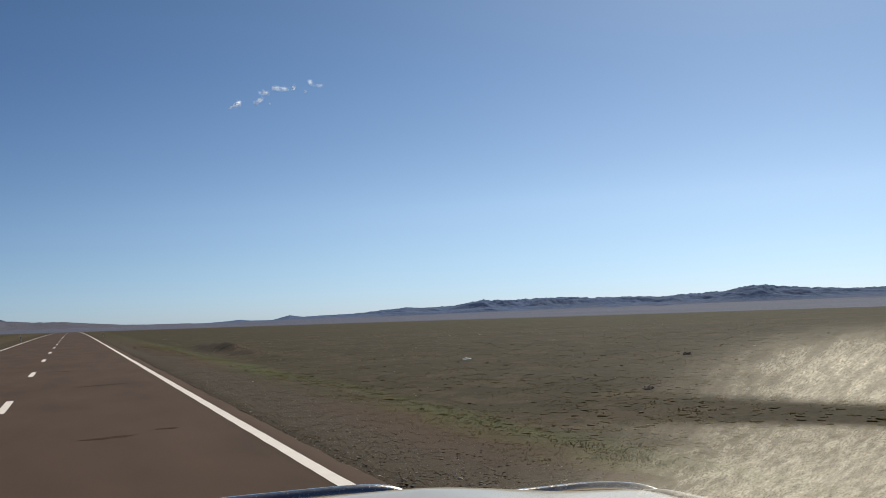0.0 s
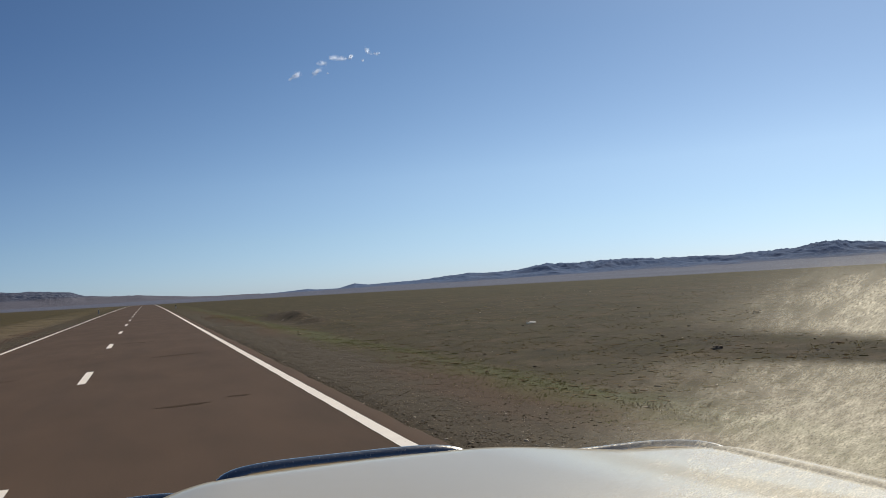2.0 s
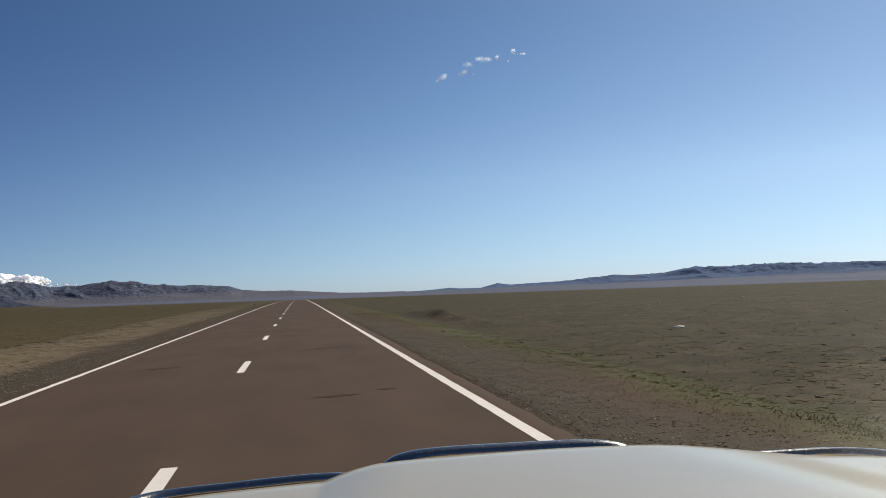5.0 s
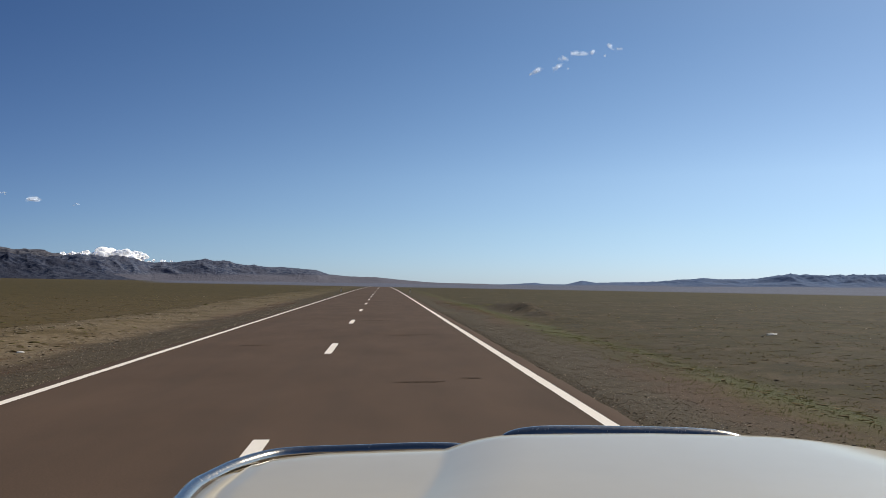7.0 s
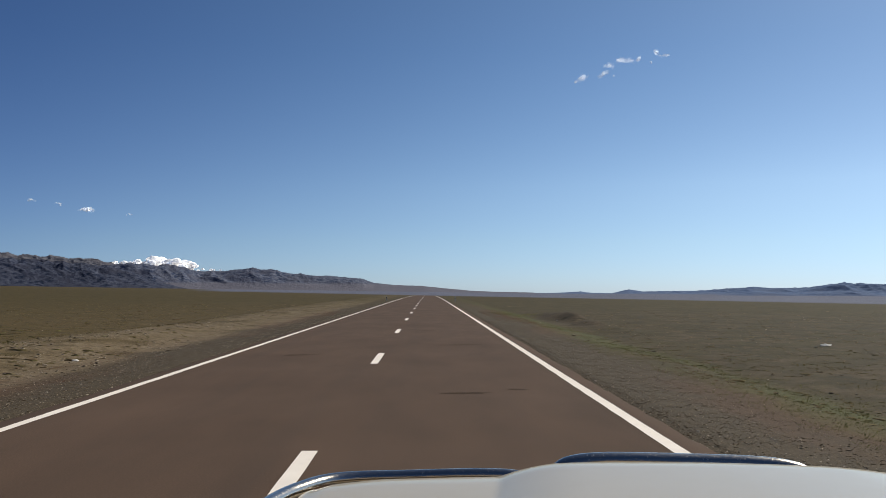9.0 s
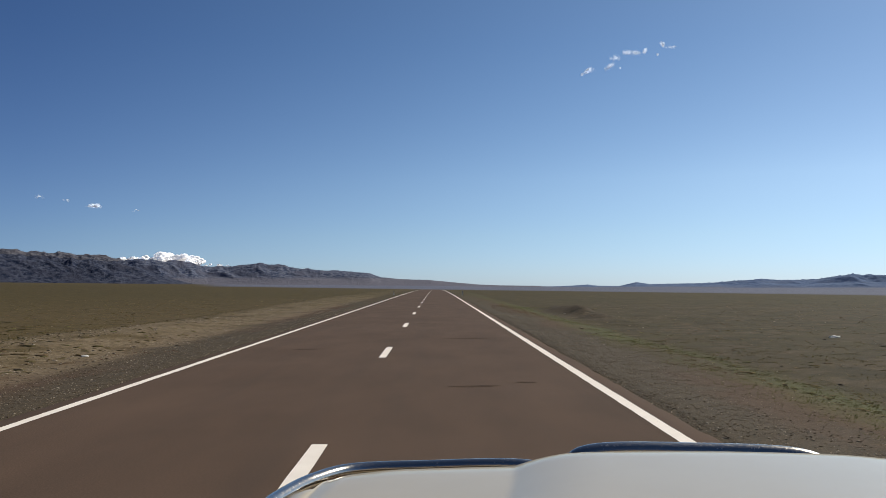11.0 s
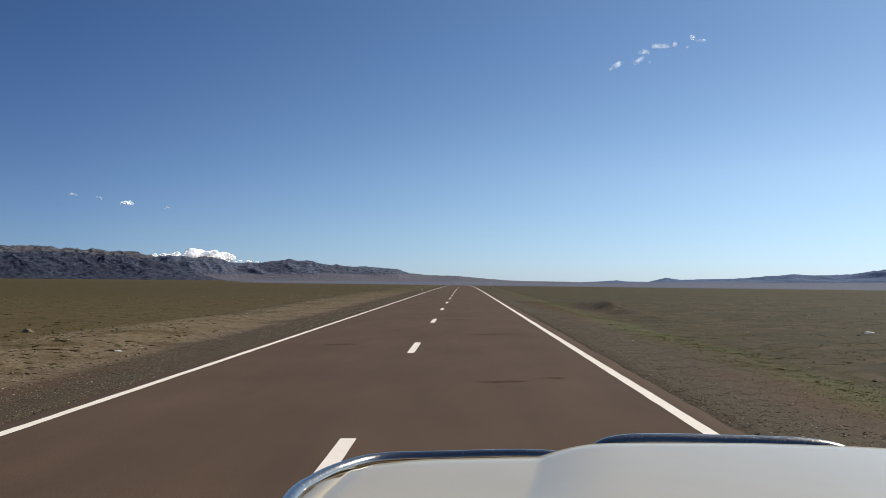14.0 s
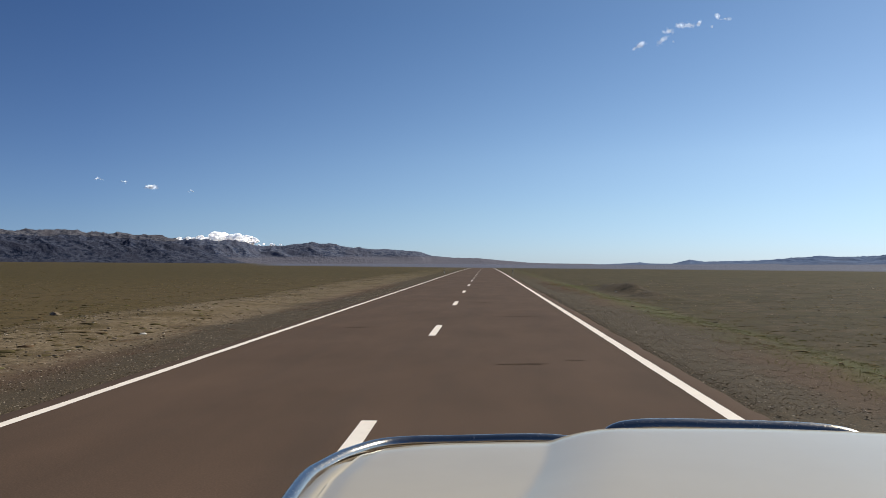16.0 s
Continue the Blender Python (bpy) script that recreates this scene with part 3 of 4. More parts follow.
# ---- mountain ranges ----
def mountain_range(name, label, az0, az1, r0, r1, skyline, mat, crag=0.16, seed=0, steps=0.05, shift=(0.3, 0.14)):
    """A range of hills seen across the basin: skyline gives the crest's height in degrees by bearing."""
    az = np.arange(az0, az1 + steps, steps)
    n = 72
    t = np.linspace(0, 1, n)
    A, Tt = np.meshgrid(az, t, indexing="ij")
    Rr = r0 + (r1 - r0) * Tt
    X, Y = Rr * np.sin(np.radians(A)), Rr * np.cos(np.radians(A))
    crest_at = 0.62 + 0.16 * (fbm(A / 3.0, A * 0, 2, seed + 3) - 0.5)
    shape = np.where(Tt < crest_at, smooth(0, 1, Tt / crest_at) ** 0.85, 1 - 0.9 * smooth(0, 1, (Tt - crest_at) / (1 - crest_at)))
    el = np.interp(A, [s[0] + shift[0] for s in skyline], [s[1] + shift[1] for s in skyline])
    rc = r0 + (r1 - r0) * crest_at
    top = 1.58 + rc * np.tan(np.radians(el))
    base = swell(X, Y)
    lift = np.clip(top - base, 0, None)
    along, deep = np.radians(A) * rc, (r1 - r0) * Tt
    warp = 0.9 * (fbm(along / 260, deep / 260, 2, seed + 40) - 0.5)
    gullies = fbm(along / 170 + warp + 0.5 * deep / 170, deep / 200, 5, seed, True)
    teeth = (fbm(along / 55, deep / 70 + seed, 5, seed + 20, True) - 0.62) * smooth(0.45, 1.0, shape)
    flank = np.sin(np.pi * np.clip(shape, 0, 1)) ** 0.7 * smooth(0.25, 0.6, shape)
    Z = base - 3 + (lift + 3) * (shape + 1.9 * crag * flank * (gullies - 0.6)) + lift * shape * crag * teeth
    ob = grid_object(name, X, Y, Z, mat)
    return tagged(ob, label, "mountains", kind="structure")


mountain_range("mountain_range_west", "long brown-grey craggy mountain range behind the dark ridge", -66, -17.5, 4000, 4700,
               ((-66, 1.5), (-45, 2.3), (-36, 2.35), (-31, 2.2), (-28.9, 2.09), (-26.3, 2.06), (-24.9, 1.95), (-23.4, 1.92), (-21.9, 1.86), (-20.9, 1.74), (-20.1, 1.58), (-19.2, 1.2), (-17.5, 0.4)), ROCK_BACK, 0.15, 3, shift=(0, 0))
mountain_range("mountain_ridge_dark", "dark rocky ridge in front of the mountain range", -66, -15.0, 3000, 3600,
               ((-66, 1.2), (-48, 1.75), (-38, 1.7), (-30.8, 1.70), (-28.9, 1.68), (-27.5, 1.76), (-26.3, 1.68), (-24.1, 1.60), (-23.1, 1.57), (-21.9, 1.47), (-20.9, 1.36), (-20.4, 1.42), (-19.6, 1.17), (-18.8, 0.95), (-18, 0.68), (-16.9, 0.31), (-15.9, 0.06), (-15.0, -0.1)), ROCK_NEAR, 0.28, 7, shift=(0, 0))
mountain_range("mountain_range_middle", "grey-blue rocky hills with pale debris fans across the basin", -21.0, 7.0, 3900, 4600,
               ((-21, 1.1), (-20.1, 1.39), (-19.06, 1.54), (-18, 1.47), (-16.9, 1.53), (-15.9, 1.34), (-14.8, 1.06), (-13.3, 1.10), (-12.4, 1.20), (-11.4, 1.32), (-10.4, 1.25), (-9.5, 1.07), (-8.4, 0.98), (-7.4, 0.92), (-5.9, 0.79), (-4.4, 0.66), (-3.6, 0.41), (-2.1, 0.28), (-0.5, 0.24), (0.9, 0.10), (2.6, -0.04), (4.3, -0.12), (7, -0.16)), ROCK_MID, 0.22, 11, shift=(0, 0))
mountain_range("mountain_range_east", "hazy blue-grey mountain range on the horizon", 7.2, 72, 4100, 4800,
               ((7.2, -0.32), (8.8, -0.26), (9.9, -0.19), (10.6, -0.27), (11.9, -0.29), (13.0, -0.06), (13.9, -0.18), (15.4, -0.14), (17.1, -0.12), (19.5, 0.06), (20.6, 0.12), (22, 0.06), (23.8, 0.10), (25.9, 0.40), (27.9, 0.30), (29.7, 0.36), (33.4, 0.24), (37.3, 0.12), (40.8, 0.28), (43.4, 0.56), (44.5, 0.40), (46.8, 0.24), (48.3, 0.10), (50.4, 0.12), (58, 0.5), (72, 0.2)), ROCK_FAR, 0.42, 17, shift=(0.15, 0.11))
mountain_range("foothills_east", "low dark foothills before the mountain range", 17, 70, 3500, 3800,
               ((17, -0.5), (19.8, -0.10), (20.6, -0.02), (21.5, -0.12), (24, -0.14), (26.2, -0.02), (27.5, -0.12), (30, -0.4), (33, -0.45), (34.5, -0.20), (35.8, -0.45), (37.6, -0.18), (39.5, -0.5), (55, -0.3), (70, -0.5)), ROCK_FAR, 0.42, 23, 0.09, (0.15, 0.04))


# ---- clouds ----
def icosa():
    g = (1 + 5 ** 0.5) / 2
    v = np.array([(-1, g, 0), (1, g, 0), (-1, -g, 0), (1, -g, 0), (0, -1, g), (0, 1, g), (0, -1, -g), (0, 1, -g), (g, 0, -1), (g, 0, 1), (-g, 0, -1), (-g, 0, 1)], float)
    f = np.array([(0, 11, 5), (0, 5, 1), (0, 1, 7), (0, 7, 10), (0, 10, 11), (1, 5, 9), (5, 11, 4), (11, 10, 2), (10, 7, 6), (7, 1, 8), (3, 9, 4), (3, 4, 2), (3, 2, 6), (3, 6, 8), (3, 8, 9), (4, 9, 5), (2, 4, 11), (6, 2, 10), (8, 6, 7), (9, 8, 1)])
    return v / np.linalg.norm(v[0]), f


def octa():
    return np.array([(1, 0, 0), (-1, 0, 0), (0, 1, 0), (0, -1, 0), (0, 0, 1), (0, 0, -1)], float), np.array([(0, 2, 4), (2, 1, 4), (1, 3, 4), (3, 0, 4), (2, 0, 5), (1, 2, 5), (3, 1, 5), (0, 3, 5)])


def cloud(name, label, az, el, dist, width, height, puffs, mat, seed, lean=0.0, size=0.35, rough=0.25, stretch=1.25):
    """A cloud heaped up out of many rounded puffs."""
    rnd = random.Random(seed)
    c = Vector((math.sin(radians(az)) * math.cos(radians(el)), math.cos(radians(az)) * math.cos(radians(el)), math.sin(radians(el)))) * dist
    side = Vector((math.cos(radians(az)), -math.sin(radians(az)), 0))
    bm = bmesh.new()
    for _ in range(puffs):
        u = rnd.uniform(-1, 1)
        s = size * height * (1.15 - 0.75 * abs(u)) * rnd.uniform(0.5, 1.1)
        v = rnd.uniform(-0.5, 0.5) * (1 - abs(u) * 0.7)
        p = c + side * (u * width / 2) + Vector((0, 0, 1)) * (v * height + lean * u * width / 2) + Vector((side.y, -side.x, 0)) * rnd.uniform(-0.3, 0.3) * width
        made = bmesh.ops.create_icosphere(bm, subdivisions=3, radius=s)
        for q in made["verts"]:
            k = 1 + rough * noise.fractal(q.co / s * 1.6 + Vector((seed, _, 0)), 1.0, 2.0, 4)
            q.co = p + Vector((q.co.x * k * stretch, q.co.y * k * stretch, q.co.z * k * 0.85))
    me = bpy.data.meshes.new(name)
    bm.to_mesh(me)
    bm.free()
    me.polygons.foreach_set("use_smooth", [True] * len(me.polygons))
    me.materials.append(mat)
    return tagged(new(name, me), label, "cloud", "clouds", "stuff")


def wisp(name, label, az, el, dist, width, height, count, grain, seed, lean=0.0):
    """A thin cloud: a swarm of tiny droplets, dense along its core and thinning outwards."""
    rg = np.random.default_rng(seed)
    v, f = octa()
    core = rg.normal(0, 0.26, (max(4, count // 45), 2))
    pick = rg.integers(0, len(core), count)
    u = core[pick, 0] + rg.normal(0, 0.10, count)
    w = core[pick, 1] * 0.9 + rg.normal(0, 0.16, count)
    deep = rg.normal(0, 0.3, count)
    a = math.radians(az)
    px = dist * math.sin(a) * math.cos(radians(el)) + math.cos(a) * u * width + math.sin(a) * deep * width
    py = dist * math.cos(a) * math.cos(radians(el)) - math.sin(a) * u * width + math.cos(a) * deep * width
    pz = dist * math.sin(radians(el)) + w * height + lean * u * width
    size = grain * rg.uniform(0.5, 1.3, count)
    co = v[None] * size[:, None, None] + np.stack([px, py, pz], -1)[:, None]
    tri = (f[None] + 6 * np.arange(count)[:, None, None]).reshape(-1, 3)
    return tagged(soup(name, co.reshape(-1, 3), tri, THIN_CLOUD), label, "cloud", "clouds", "stuff")


WISPS = "thin broken white wisp of cloud in the blue sky"
for az, el, w, h, n, lean, seed in ((10.20, 13.85, 40, 20, 1150, 0.35, 1), (9.80, 13.62, 30, 6, 200, 0.30, 7), (11.55, 14.02, 36, 17, 700, 0.55, 2), (11.98, 14.54, 34, 16, 520, 0.15, 3),
                                    (12.68, 14.86, 30, 17, 620, 0.20, 4), (13.25, 14.80, 62, 7, 620, 0.0, 9), (13.88, 14.90, 26, 17, 520, 0.35, 10),
                                    (15.00, 15.22, 24, 20, 520, -0.5, 5), (15.58, 14.99, 40, 6, 190, -0.05, 6), (14.75, 14.60, 16, 12, 110, -0.3, 8), (12.25, 13.90, 12, 8, 40, 0.0, 11)):
    wisp("cloud", WISPS, az, el, 4300, w, h, int(n * 1.9), 0.62, seed, lean)
for az, el, w, h, n, seed in ((-21.60, 4.86, 44, 15, 3600, 11), (-24.75, 5.30, 40, 10, 260, 12), (-23.28, 5.16, 28, 10, 190, 13), (-19.15, 4.66, 30, 8, 130, 14)):
    wisp("cloud", "small white cloud low in the blue sky", az, el, 4300, w, h, int(n * 1.2), 0.62, seed)
cloud("cloud_bank", "heaped white cumulus cloud rising behind the mountains", -17.2, 1.50, 4840, 420, 62, 64, CLOUD, 21, 0.0, 0.40, 0.14, 1.35)
cloud("cloud_bank", "small white cumulus behind the mountains", -19.8, 1.55, 4840, 80, 22, 9, CLOUD, 25, 0.0, 0.5, 0.14)
cloud("cloud_bank", "small white cumulus behind the mountains", -14.3, 1.18, 4840, 150, 20, 11, CLOUD, 22, 0.0, 0.4, 0.14)
cloud("cloud_bank", "small white cumulus behind the mountains", -8.9, 0.98, 4840, 80, 14, 6, CLOUD, 23, 0.0, 0.4, 0.14)


# ---- loose stones and plants ----
def scatter(rng, n, x0, x1, y0, y1, power=1.0):
    """Places thinning out with distance along the road."""
    return rng.uniform(x0, x1, n), y0 + (y1 - y0) * rng.random(n) ** power


def stones(name, label, px, py, sizes, mat, rng, form=octa):
    v, f = form()
    n = len(px)
    k = rng.uniform(0.65, 1.3, (n, len(v), 1)) * v[None]
    a = rng.uniform(0, 2 * np.pi, n)
    ca, sa = np.cos(a)[:, None], np.sin(a)[:, None]
    kx, ky = k[..., 0] * ca - k[..., 1] * sa, k[..., 0] * sa + k[..., 1] * ca
    sq = rng.uniform(0.7, 1.4, (n, 2, 1))
    co = np.stack([kx * sq[:, 0], ky * sq[:, 1], k[..., 2] * rng.uniform(0.20, 0.42, (n, 1))], -1) * sizes[:, None, None]
    co += np.stack([px, py, terrain(px, py) + sizes * 0.08], -1)[:, None]
    tri = (f[None] + len(v) * np.arange(n)[:, None, None]).reshape(-1, 3)
    return tagged(soup(name, co.reshape(-1, 3), tri, mat), label, "stones", kind="stuff")


def tufts(name, label, px, py, heights, mat, rng, blades=12, spread=0.7, girth=0.9):
    """Low clumps of narrow blades, two triangles to a blade."""
    n = len(px)
    a = rng.uniform(0, 2 * np.pi, (n, blades))
    h = 0.62 * heights[:, None] * rng.uniform(0.4, 1.1, (n, blades))
    out = 1.6 * spread * h * rng.uniform(0.3, 1.3, (n, blades))
    root = girth * heights[:, None] * np.sqrt(rng.random((n, blades)))
    w = heights[:, None] * 0.16 * rng.uniform(0.7, 1.4, (n, blades))
    dx, dy = np.cos(a), np.sin(a)
    bx, by = px[:, None] + dx * root, py[:, None] + dy * root
    bz = np.repeat(terrain(px, py)[:, None], blades, 1) - 0.01
    p0 = np.stack([bx - dy * w, by + dx * w, bz], -1)
    p1 = np.stack([bx + dy * w, by - dx * w, bz], -1)
    p2 = np.stack([bx + dx * out * 0.4 + dy * w * 0.8, by + dy * out * 0.4 - dx * w * 0.8, bz + h * 0.65], -1)
    p3 = np.stack([bx + dx * out * 0.4 - dy * w * 0.8, by + dy * out * 0.4 + dx * w * 0.8, bz + h * 0.65], -1)
    p4 = np.stack([bx + dx * out, by + dy * out, bz + h], -1)
    co = np.stack([p0, p1, p2, p3, p4], 2).reshape(-1, 3)
    tri = (np.array([(0, 1, 2), (0, 2, 3), (3, 2, 4)])[None] + 5 * np.arange(n * blades)[:, None, None]).reshape(-1, 3)
    return tagged(soup(name, co, tri, mat), label, "grass", kind="stuff")


rng = np.random.default_rng(7)
x, y = scatter(rng, 62000, ROAD_R + 0.02, 6.4, 3.5, 46, 1.5)
keep = rng.random(len(x)) < np.clip(1.1 - (x - ROAD_R - 0.6) / 1.9, 0.12, 1)
x, y = x[keep], y[keep]
stones("shoulder_gravel", "coarse grey-brown gravel along the road shoulder", x, y, rng.gamma(1.8, 0.0032, len(x)) + 0.0036, STONE, rng)
x, y = scatter(rng, 22000, -7.3, ROAD_L - 0.02, 6, 56, 1.5)
stones("shoulder_gravel", "coarse grey-brown gravel along the opposite shoulder", x, y, rng.gamma(1.8, 0.0034, len(x)) + 0.004, STONE, rng)
rear = np.random.default_rng(19)
x, y = scatter(rear, 6000, ROAD_R + 0.02, 5.4, -14, 3.0)
stones("shoulder_gravel", "coarse grey-brown gravel along the road shoulder", x, y, rear.gamma(1.8, 0.0043, len(x)) + 0.0045, STONE, rear)
x, y = scatter(rear, 4000, -8.0, ROAD_L - 0.02, -14, 5.0)
stones("shoulder_gravel", "coarse grey-brown gravel along the opposite shoulder", x, y, rear.gamma(1.8, 0.0042, len(x)) + 0.005, STONE, rear)
x, y = scatter(rng, 9000, -13.5, -7.2, 8, 80, 1.4)
keep = fbm(x / 2.5, y / 5, 3, 61) > 0.42
x, y = x[keep], y[keep]
stones("spoil_stones", "pale broken stones on the low verge bank", x, y, rng.gamma(1.8, 0.008, len(x)) + 0.006, PALE_STONE, rng, icosa)
x, y = scatter(rng, 5000, 5.5, 50, 4, 80, 1.6)
stones("plain_stones", "scattered small stones on the dry plain", x, y, rng.gamma(1.8, 0.009, len(x)) + 0.007, STONE, rng, icosa)
x, y = scatter(rng, 2500, -60, -9, 10, 100, 1.4)
stones("plain_stones", "scattered small stones on the dry plain", x, y, rng.gamma(1.8, 0.008, len(x)) + 0.007, STONE, rng)


def patchy(n, x0, x1, y0, y1, power, scale, level, seed):
    x, y = scatter(rng, n, x0, x1, y0, y1, power)
    keep = fbm(x / scale, y / scale, 3, seed) > level
    return x[keep], y[keep]


def fan(n, side, r0, r1, a0, a1, scale, level, seed):
    """Places over a wide sector of the plain, evenly by bearing and thinning with distance."""
    r, a = r0 * (r1 / r0) ** rng.random(n), np.radians(rng.uniform(a0, a1, n))
    x, y = side * r * np.sin(a), r * np.cos(a)
    keep = (fbm(x / scale, y / scale, 3, seed) > level) & ((x > 5.8) | (x < -8.2))
    return x[keep], y[keep]


x, y = fan(20000, 1, 8, 160, 3, 62, 4.0, 0.42, 71)
tufts("steppe_grass", "sparse dry olive-brown steppe tussocks on the plain", x, y, rng.gamma(3.0, 0.008, len(x)) + 0.010, GRASS_DRY, rng, 10, 1.6, 4.5)
x, y = fan(9000, -1, 12, 230, 3, 45, 6.0, 0.45, 73)
x, y = x[x < -11.5], y[x < -11.5]
tufts("steppe_grass", "sparse dry olive-brown steppe tussocks across the road", x, y, rng.gamma(3.0, 0.010, len(x)) + 0.012, GRASS_DRY, rng, 13, 1.6, 4.5)


def mounds(name, label, px, py, sizes, mat, rng, detail=1):
    """Low rounded hummocks of matted grass."""
    bm = bmesh.new()
    bmesh.ops.create_icosphere(bm, subdivisions=detail, radius=1.0)
    v = np.array([q.co[:] for q in bm.verts])
    f = np.array([[q.index for q in g.verts] for g in bm.faces])
    bm.free()
    n = len(px)
    k = rng.uniform(0.60, 1.35, (n, len(v), 1)) * v[None]
    sq = rng.uniform(0.7, 1.6, (n, 2, 1))
    co = np.stack([k[..., 0] * sq[:, 0], k[..., 1] * sq[:, 1], k[..., 2] * rng.uniform(0.12, 0.26, (n, 1))], -1) * sizes[:, None, None]
    co += np.stack([px, py, terrain(px, py) - 0.02 * sizes], -1)[:, None]
    tri = (f[None] + len(v) * np.arange(n)[:, None, None]).reshape(-1, 3)
    return tagged(soup(name, co.reshape(-1, 3), tri, mat), label, "grass", kind="stuff")


for side, count, grow, where in ((1, 6000, 0.0130, "on the dry plain"), (-1, 9000, 0.0200, "across the road")):
    x, y = fan(count, side, 11, 110, 4, 62 if side > 0 else 45, 3.0, 0.40, 92 - side)
    spoil = (x < 0) & (x > -13.0) & (rng.random(len(x)) < 0.65)
    x, y = x[~spoil], y[~spoil]
    size = rng.gamma(2.2, grow, len(x)) + 1.2 * grow
    close = np.hypot(x, y) < 24
    mounds("tussock_mounds", "brown-olive grass hummocks beside the road, " + where, x[close], y[close], size[close], MOUND, rng, 2)
    mounds("tussock_mounds", "low brown-olive grass hummocks " + where, x[~close], y[~close], size[~close], MOUND, rng)
x, y = fan(700, 1, 15, 110, 4, 60, 8.0, 0.48, 83)
tufts("cushion_shrubs", "small dark cushion shrubs dotted over the plain", x, y, rng.uniform(0.022, 0.055, len(x)), GRASS_DRY, rng, 36, 1.1, 3.6)
x, y = fan(600, -1, 14, 110, 4, 45, 8.0, 0.46, 85)
tufts("cushion_shrubs", "small dark cushion shrubs across the road", x, y, rng.uniform(0.028, 0.065, len(x)), GRASS_DRY, rng, 36, 1.1, 3.6)
x, y = patchy(12000, 4.6, 8.0, 7, 70, 1.2, 7.0, 0.50, 75)
tufts("verge_grass", "low green grass in the roadside ditch", x, y, rng.gamma(3.0, 0.005, len(x)) + 0.008, GRASS_GREEN, rng, 12, 1.3, 4.6)
x, y = patchy(5000, 3.7, 6.0, 9, 80, 1.2, 6.0, 0.50, 77)
tufts("red_saltwort", "low reddish saltwort on the gravel shoulder", x, y, rng.uniform(0.015, 0.045, len(x)), GRASS_RED, rng, 9, 1.3, 2.4)
x, y = patchy(1500, -8.4, -6.2, 9, 80, 1.2, 6.0, 0.54, 79)
tufts("red_saltwort", "low reddish saltwort below the opposite shoulder", x, y, rng.uniform(0.015, 0.045, len(x)), GRASS_RED, rng, 9, 1.3, 2.4)


def boulder(name, label, px, py, size, mat, seed, flat=0.65):
    bm = bmesh.new()
    bmesh.ops.create_icosphere(bm, subdivisions=3, radius=size)
    for v in bm.verts:
        k = 1 + 0.5 * noise.fractal(v.co / size * 1.3 + Vector((seed, 0, 0)), 0.9, 2.0, 4)
        v.co = Vector((v.co.x * 1.3 * k, v.co.y * k, max(v.co.z * flat * k, -0.25 * size)))
    me = bpy.data.meshes.new(name)
    bm.to_mesh(me)
    bm.free()
    me.materials.append(mat)
    ob = new(name, me)
    ob.location = (px, py, float(terrain(px, py)) + 0.18 * size)
    return tagged(ob, label, "stone", "stones on the plain")


WHITE_STONE = plain("white_quartz", (0.78, 0.72, 0.63), 0.9, grain=0.2, scale=14)
boulder("stone", "white stone lying on the dry plain", 15.2, 33.0, 0.16, WHITE_STONE, 1, 0.3)
boulder("stone", "small pale stone by the opposite shoulder", -8.6, 21.0, 0.07, WHITE_STONE, 3, 0.35)
boulder("stone", "dark brown stone on the plain", 12.2, 16.5, 0.10, STONE, 4)
boulder("stone", "dark brown stone on the plain", 21.0, 26.0, 0.13, STONE, 5)
boulder("stone", "dark brown stone among the tussocks", -17.0, 33.0, 0.15, STONE, 6)

# ---- car ----
CAR_X = 0.48
car = tagged(new("car"), "cream-white off-road car with a chrome front guard, standing on the road", "car")
car.location = (CAR_X, 0, 0)
car.scale = (1.05, 1.0, 1.0)


def front(u):
    """How far the nose reaches forward, by the distance from the car's middle."""
    return 1.888 - 0.034 * (u / 0.74) ** 2 - 0.052 * smooth(-0.62, -0.80, u)


def half_width(u, y):
    """The hood widens a little to the rear."""
    return np.where(np.asarray(u) < 0, 0.757 + 0.095 * np.clip(1.78 - y, 0, 0.32), 0.780)


def hood_height(u, y):
    d = np.clip(front(u) - y, 0, 2)
    z = 1.223 + 0.015 * np.clip(d / 1.2, 0, 1) - np.where(u < 0, 0.008, 0.020) * u - np.where(u < 0, 0.010, 0.025) * (u / 0.74) ** 2
    # raised middle, sharply creased on the near side and widening to the rear
    edge = 0.405 + 0.15 * np.clip((1.93 - y) / 0.9, 0, 1.3) ** 2
    bulge = np.where(u < 0, 1 - (1 - np.clip((edge + u) / 0.16, 0, 1)) ** 2.2, smooth(edge + 0.22, edge - 0.20, u))
    z = z + 0.029 * bulge * smooth(-0.07, 0.12, d)
    z = z - np.where(u < -0.3, 0.031, 0.036) * np.clip(1 - d / 0.20, 0, 1) ** 2
    return z - 0.006 * smooth(-0.04, 0.0, np.abs(u) - half_width(u, y))


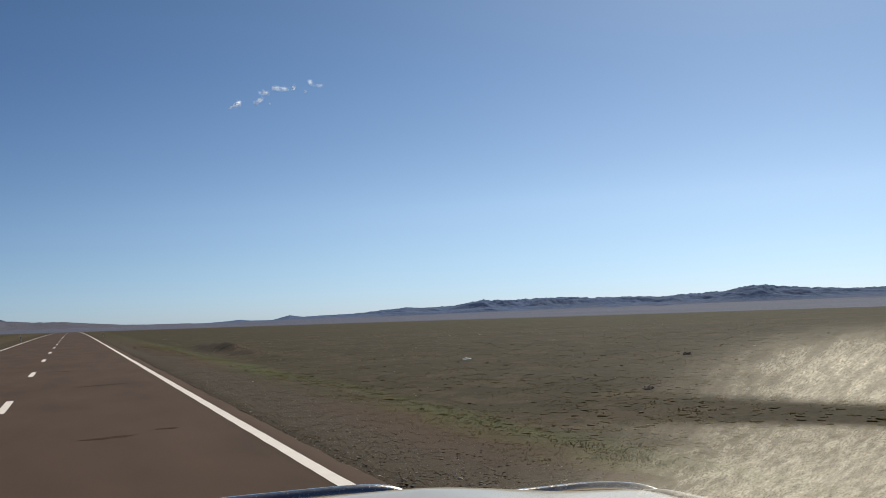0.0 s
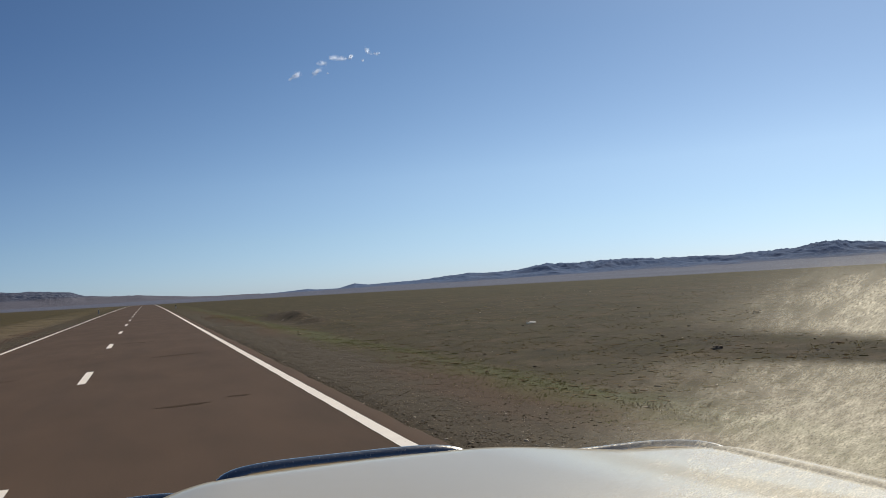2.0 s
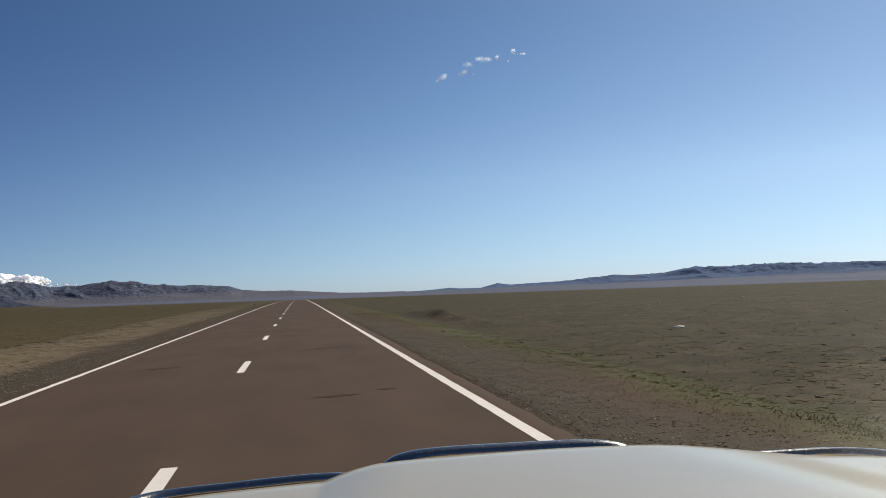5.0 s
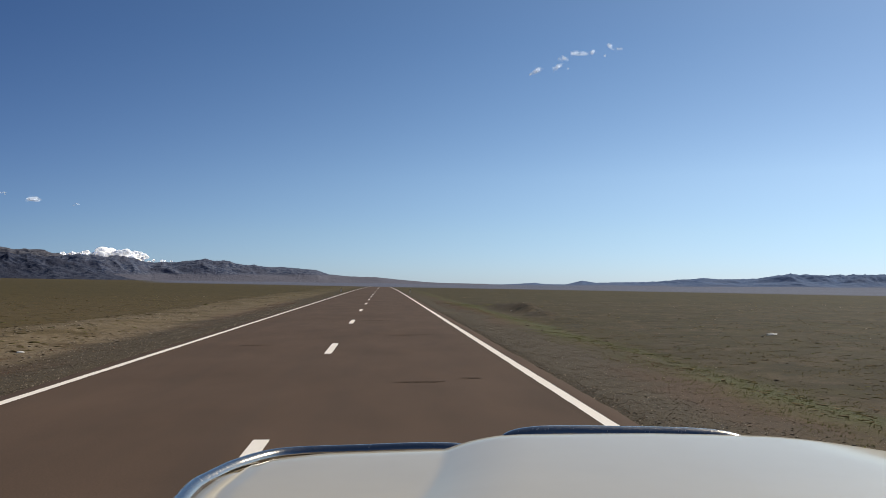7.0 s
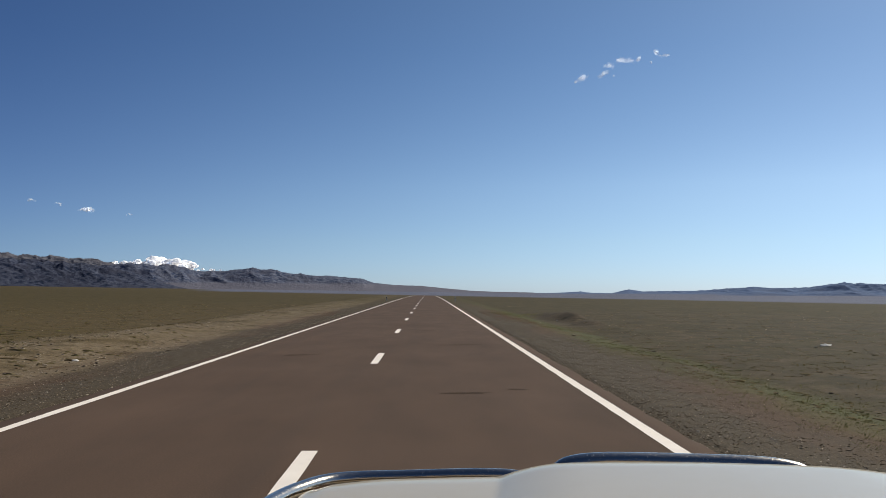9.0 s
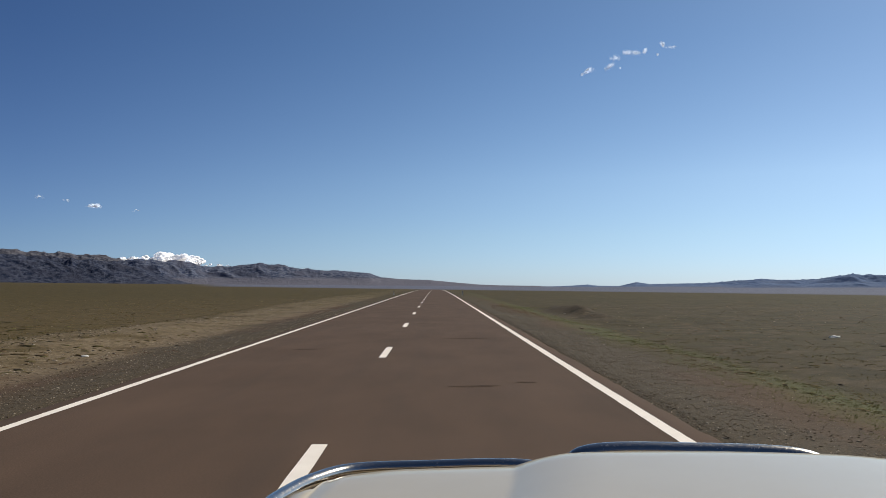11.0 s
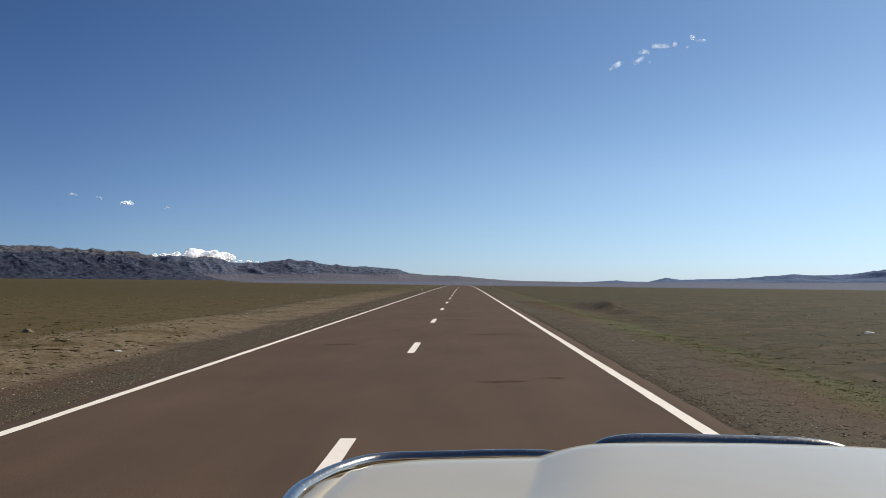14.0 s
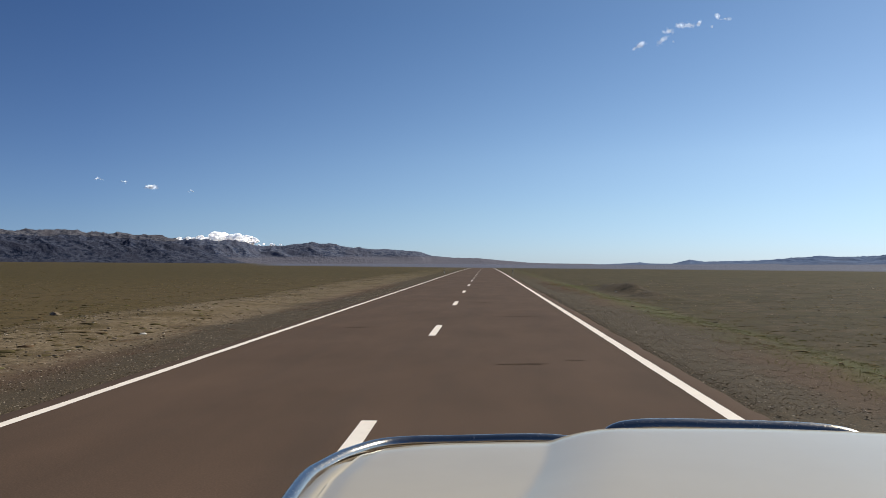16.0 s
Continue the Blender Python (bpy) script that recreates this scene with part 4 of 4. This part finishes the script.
def build_hood():
    us = np.linspace(-0.757, 0.757, 180)
    ts = np.concatenate([np.linspace(0, 0.85, 40), np.linspace(0.86, 1, 26)])
    U, Tt = np.meshgrid(us, ts, indexing="ij")
    Y = 0.62 + (front(U) - 0.62) * Tt
    U = U / 0.757 * half_width(U, Y)
    Z = hood_height(U, Y)
    nx, ny = U.shape
    top = np.stack([U, Y, Z], -1).reshape(-1, 3)
    low = top - np.array([0, 0, 0.03])
    fc = grid_faces(nx, ny)
    faces = [tuple(int(i) for i in f) for f in fc] + [tuple(int(i) + nx * ny for i in f[::-1]) for f in fc]
    rim = [i * ny for i in range(nx)] + [(nx - 1) * ny + j for j in range(1, ny)] + [i * ny + ny - 1 for i in range(nx - 2, -1, -1)] + [j for j in range(ny - 2, 0, -1)]
    faces += [(a, b, b + nx * ny, a + nx * ny) for a, b in zip(rim, rim[1:] + rim[:1])]
    return mesh_object("hood", np.concatenate([top, low]), faces, CAR_PAINT, car, "cream-white hood with a raised middle")


build_hood()


def build_fender(s):
    """The wing beside the hood, from its top edge down over the wheel."""
    ys = np.concatenate([np.linspace(0.55, 1.5, 20), np.linspace(1.53, 1.805 if s < 0 else 1.856, 18)])
    verts, faces, n = [], [], 9
    for y in ys:
        # the outer edge follows the guard rail round the corner
        out = float(np.interp(y, (0.55, 1.25, 1.53, 1.64, 1.75, 1.83), (0.818, 0.832, 0.830, 0.818, 0.792, 0.768) if s < 0 else (0.840, 0.852, 0.852, 0.843, 0.830, 0.818)))
        seam = float(half_width(s, y)) + 0.005
        edge = float(hood_height(s * (seam - 0.005), min(y, float(front(s * seam)) - 0.06)))
        edge -= 0.012 + 0.016 * float(smooth(1.60, 1.80, y)) if s < 0 else 0.0
        arch = 0.40 * max(0.0, 1 - ((y - 1.15) / 0.44) ** 2) ** 0.5 if abs(y - 1.15) < 0.44 else 0.0
        wide = max(out - seam, 0.004)
        verts += [(s * seam, y, edge - 0.010), (s * (seam + 0.15 * wide), y, edge), (s * (seam + 0.4 * wide), y, edge - 0.002), (s * (out - 0.20 * wide), y, edge - 0.008)]
        verts += [(s * out, y, edge - 0.018), (s * (out + 0.006), y, edge - 0.04), (s * (out + 0.010), y, edge - 0.20)]
        verts += [(s * (out + 0.014), y, max(edge - 0.42, 0.42 + arch - 0.06)), (s * out, y, max(edge - 0.62, 0.42 + arch))]
    for i in range(len(ys) - 1):
        for j in range(n - 1):
            q = (i * n + j, i * n + j + 1, (i + 1) * n + j + 1, (i + 1) * n + j)
            faces.append(q if s < 0 else q[::-1])
    ob = mesh_object("fender", verts, faces, CAR_PAINT, car)
    solid = ob.modifiers.new("thickness", "SOLIDIFY")
    solid.thickness = 0.006
    solid.offset = -1


build_fender(-1)
build_fender(1)

# chrome guard: two side rails that wrap the corners, and a raised middle rail
for s, drop in ((-1, 0.0), (1, 0.030)):
    rail = [(s * 0.828, 0.75, 1.200), (s * 0.836, 1.25, 1.198), (s * 0.845, 1.53, 1.196), (s * 0.832, 1.64, 1.194), (s * 0.800, 1.765, 1.192), (s * 0.735, 1.872, 1.190), (s * 0.60, 1.910, 1.188), (s * 0.375, 1.915, 1.189), (s * 0.24, 1.915, 1.155)]
    part("guard_rail", tube([(u, y, z - drop * (1 if y > 1.7 else 2)) for u, y, z in rail], 0.0150), CHROME, car, "chrome rail round the hood's corner")
part("guard_rail", tube([(-0.287, 1.93, 1.10), (-0.277, 1.935, 1.182), (-0.215, 1.94, 1.214), (0, 1.945, 1.213), (0.205, 1.94, 1.203), (0.275, 1.935, 1.168), (0.287, 1.93, 1.10)], 0.020), CHROME, car, "raised chrome rail before the hood")
for u in (-0.5, 0.5):
    part("guard_post", tube([(u, 1.925, 1.155), (u, 1.95, 0.95), (u, 1.95, 0.62)], 0.014), CHROME, car)


def build_shell():
    part("nose_panel", box(-0.70, 0.70, 1.74, 1.815, 0.62, 1.135, 0.03), CAR_PAINT, car)
    part("grille", box(-0.42, 0.42, 1.80, 1.835, 0.72, 1.05, 0.012), DARK_TRIM, car)
    part("bumper", box(-0.82, 0.82, 1.72, 1.97, 0.42, 0.64, 0.05), DARK_TRIM, car)
    for s in (-1, 1):
        bm = bmesh.new()
        ring = [(-2.7, 0.45), (0.56, 0.45), (0.56, 1.17), (-2.7, 1.17)]
        a = [bm.verts.new((s * 0.80, y, z)) for y, z in ring]
        b = [bm.verts.new((s * 0.76, y, z)) for y, z in ring]
        bm.faces.new(a), bm.faces.new(b[::-1])
        for k in range(4):
            bm.faces.new((a[k], a[(k + 1) % 4], b[(k + 1) % 4], b[k]))
        part("side_panel", bm, CAR_PAINT, car, flat=True)
        part("windscreen_pillar", tube([(s * 0.76, 0.39, 1.15), (s * 0.735, 0.04, 1.50), (s * 0.70, -0.33, 1.85)], 0.022), CAR_PAINT, car)
        part("rear_pillar", tube([(s * 0.76, -2.62, 1.16), (s * 0.68, -2.5, 1.84)], 0.05), CAR_PAINT, car)
        part("door_pillar", tube([(s * 0.775, -0.75, 1.16), (s * 0.68, -0.78, 1.84)], 0.035), DARK_TRIM, car)
    bm = bmesh.new()
    rows = []
    for k in range(25):
        u = -0.74 + 1.48 * k / 24
        rows.append([bm.verts.new((u * (1 - 0.08 * h / 8), 0.72 - 0.72 * h / 8 - 0.32 * abs(u / 0.74) ** 4, 1.16 + 0.68 * h / 8)) for h in range(9)])
    for r0, r1 in zip(rows, rows[1:]):
        for h in range(8):
            bm.faces.new((r0[h], r1[h], r1[h + 1], r0[h + 1]))
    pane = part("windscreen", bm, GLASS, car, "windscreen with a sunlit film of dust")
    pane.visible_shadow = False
    part("roof", box(-0.70, 0.70, -2.62, -0.02, 1.845, 1.89, 0.02), CAR_PAINT, car)
    part("tailgate", box(-0.76, 0.76, -2.74, -2.68, 0.45, 1.17, 0.02), CAR_PAINT, car)
    part("cabin_floor", box(-0.755, 0.755, -2.68, 1.70, 0.42, 0.50, 0.0), DARK_TRIM, car, flat=True)
    part("dashboard", box(-0.75, 0.75, 0.30, 0.585, 0.60, 1.10, 0.05), DARK_TRIM, car)


build_shell()


def build_wheel(u, y):
    bm = bmesh.new()
    prof = [(0.20, -0.11), (0.30, -0.125), (0.36, -0.115), (0.385, -0.08), (0.39, 0), (0.385, 0.08), (0.36, 0.115), (0.30, 0.125), (0.20, 0.11)]
    rings = []
    for k in range(36):
        a = 2 * math.pi * k / 36
        rings.append([bm.verts.new((u + w, y + r * math.sin(a), 0.39 + r * math.cos(a))) for r, w in prof])
    for k in range(36):
        for j in range(len(prof)):
            j2 = (j + 1) % len(prof)
            bm.faces.new((rings[k][j], rings[k][j2], rings[(k + 1) % 36][j2], rings[(k + 1) % 36][j]))
    tyre = part("tyre", bm, RUBBER, car)
    bm = bmesh.new()
    bmesh.ops.create_cone(bm, cap_ends=True, segments=36, radius1=0.205, radius2=0.205, depth=0.16, matrix=Matrix.Translation((u, y, 0.39)) @ Matrix.Rotation(math.pi / 2, 4, "Y"))
    bmesh.ops.bevel(bm, geom=bm.edges[:], offset=0.01, segments=1, affect="EDGES")
    part("rim", bm, STEEL, tyre, flat=True)


for u in (-0.68, 0.68):
    for y in (1.15, -1.65):
        build_wheel(u, y)


# ---- marker posts far along the road ----
def marker_post(px, py):
    base = float(terrain(px, py)) - 0.05
    post = tagged(new("marker_post"), "white roadside marker post with a dark band", "marker post", "marker posts along the road")
    post.location = (px, py, base)
    part("shaft", box(-0.05, 0.05, -0.02, 0.02, 0.0, 0.62, 0.008), POST_WHITE, post)
    part("dark_band", box(-0.053, 0.053, -0.023, 0.023, 0.42, 0.54, 0.004), DARK_TRIM, post)


POST_WHITE = plain("post_white_plastic", (0.62, 0.60, 0.56), 0.6, grain=0.1, scale=8)
marker_post(3.9, 128.0)
marker_post(-6.3, 128.0)
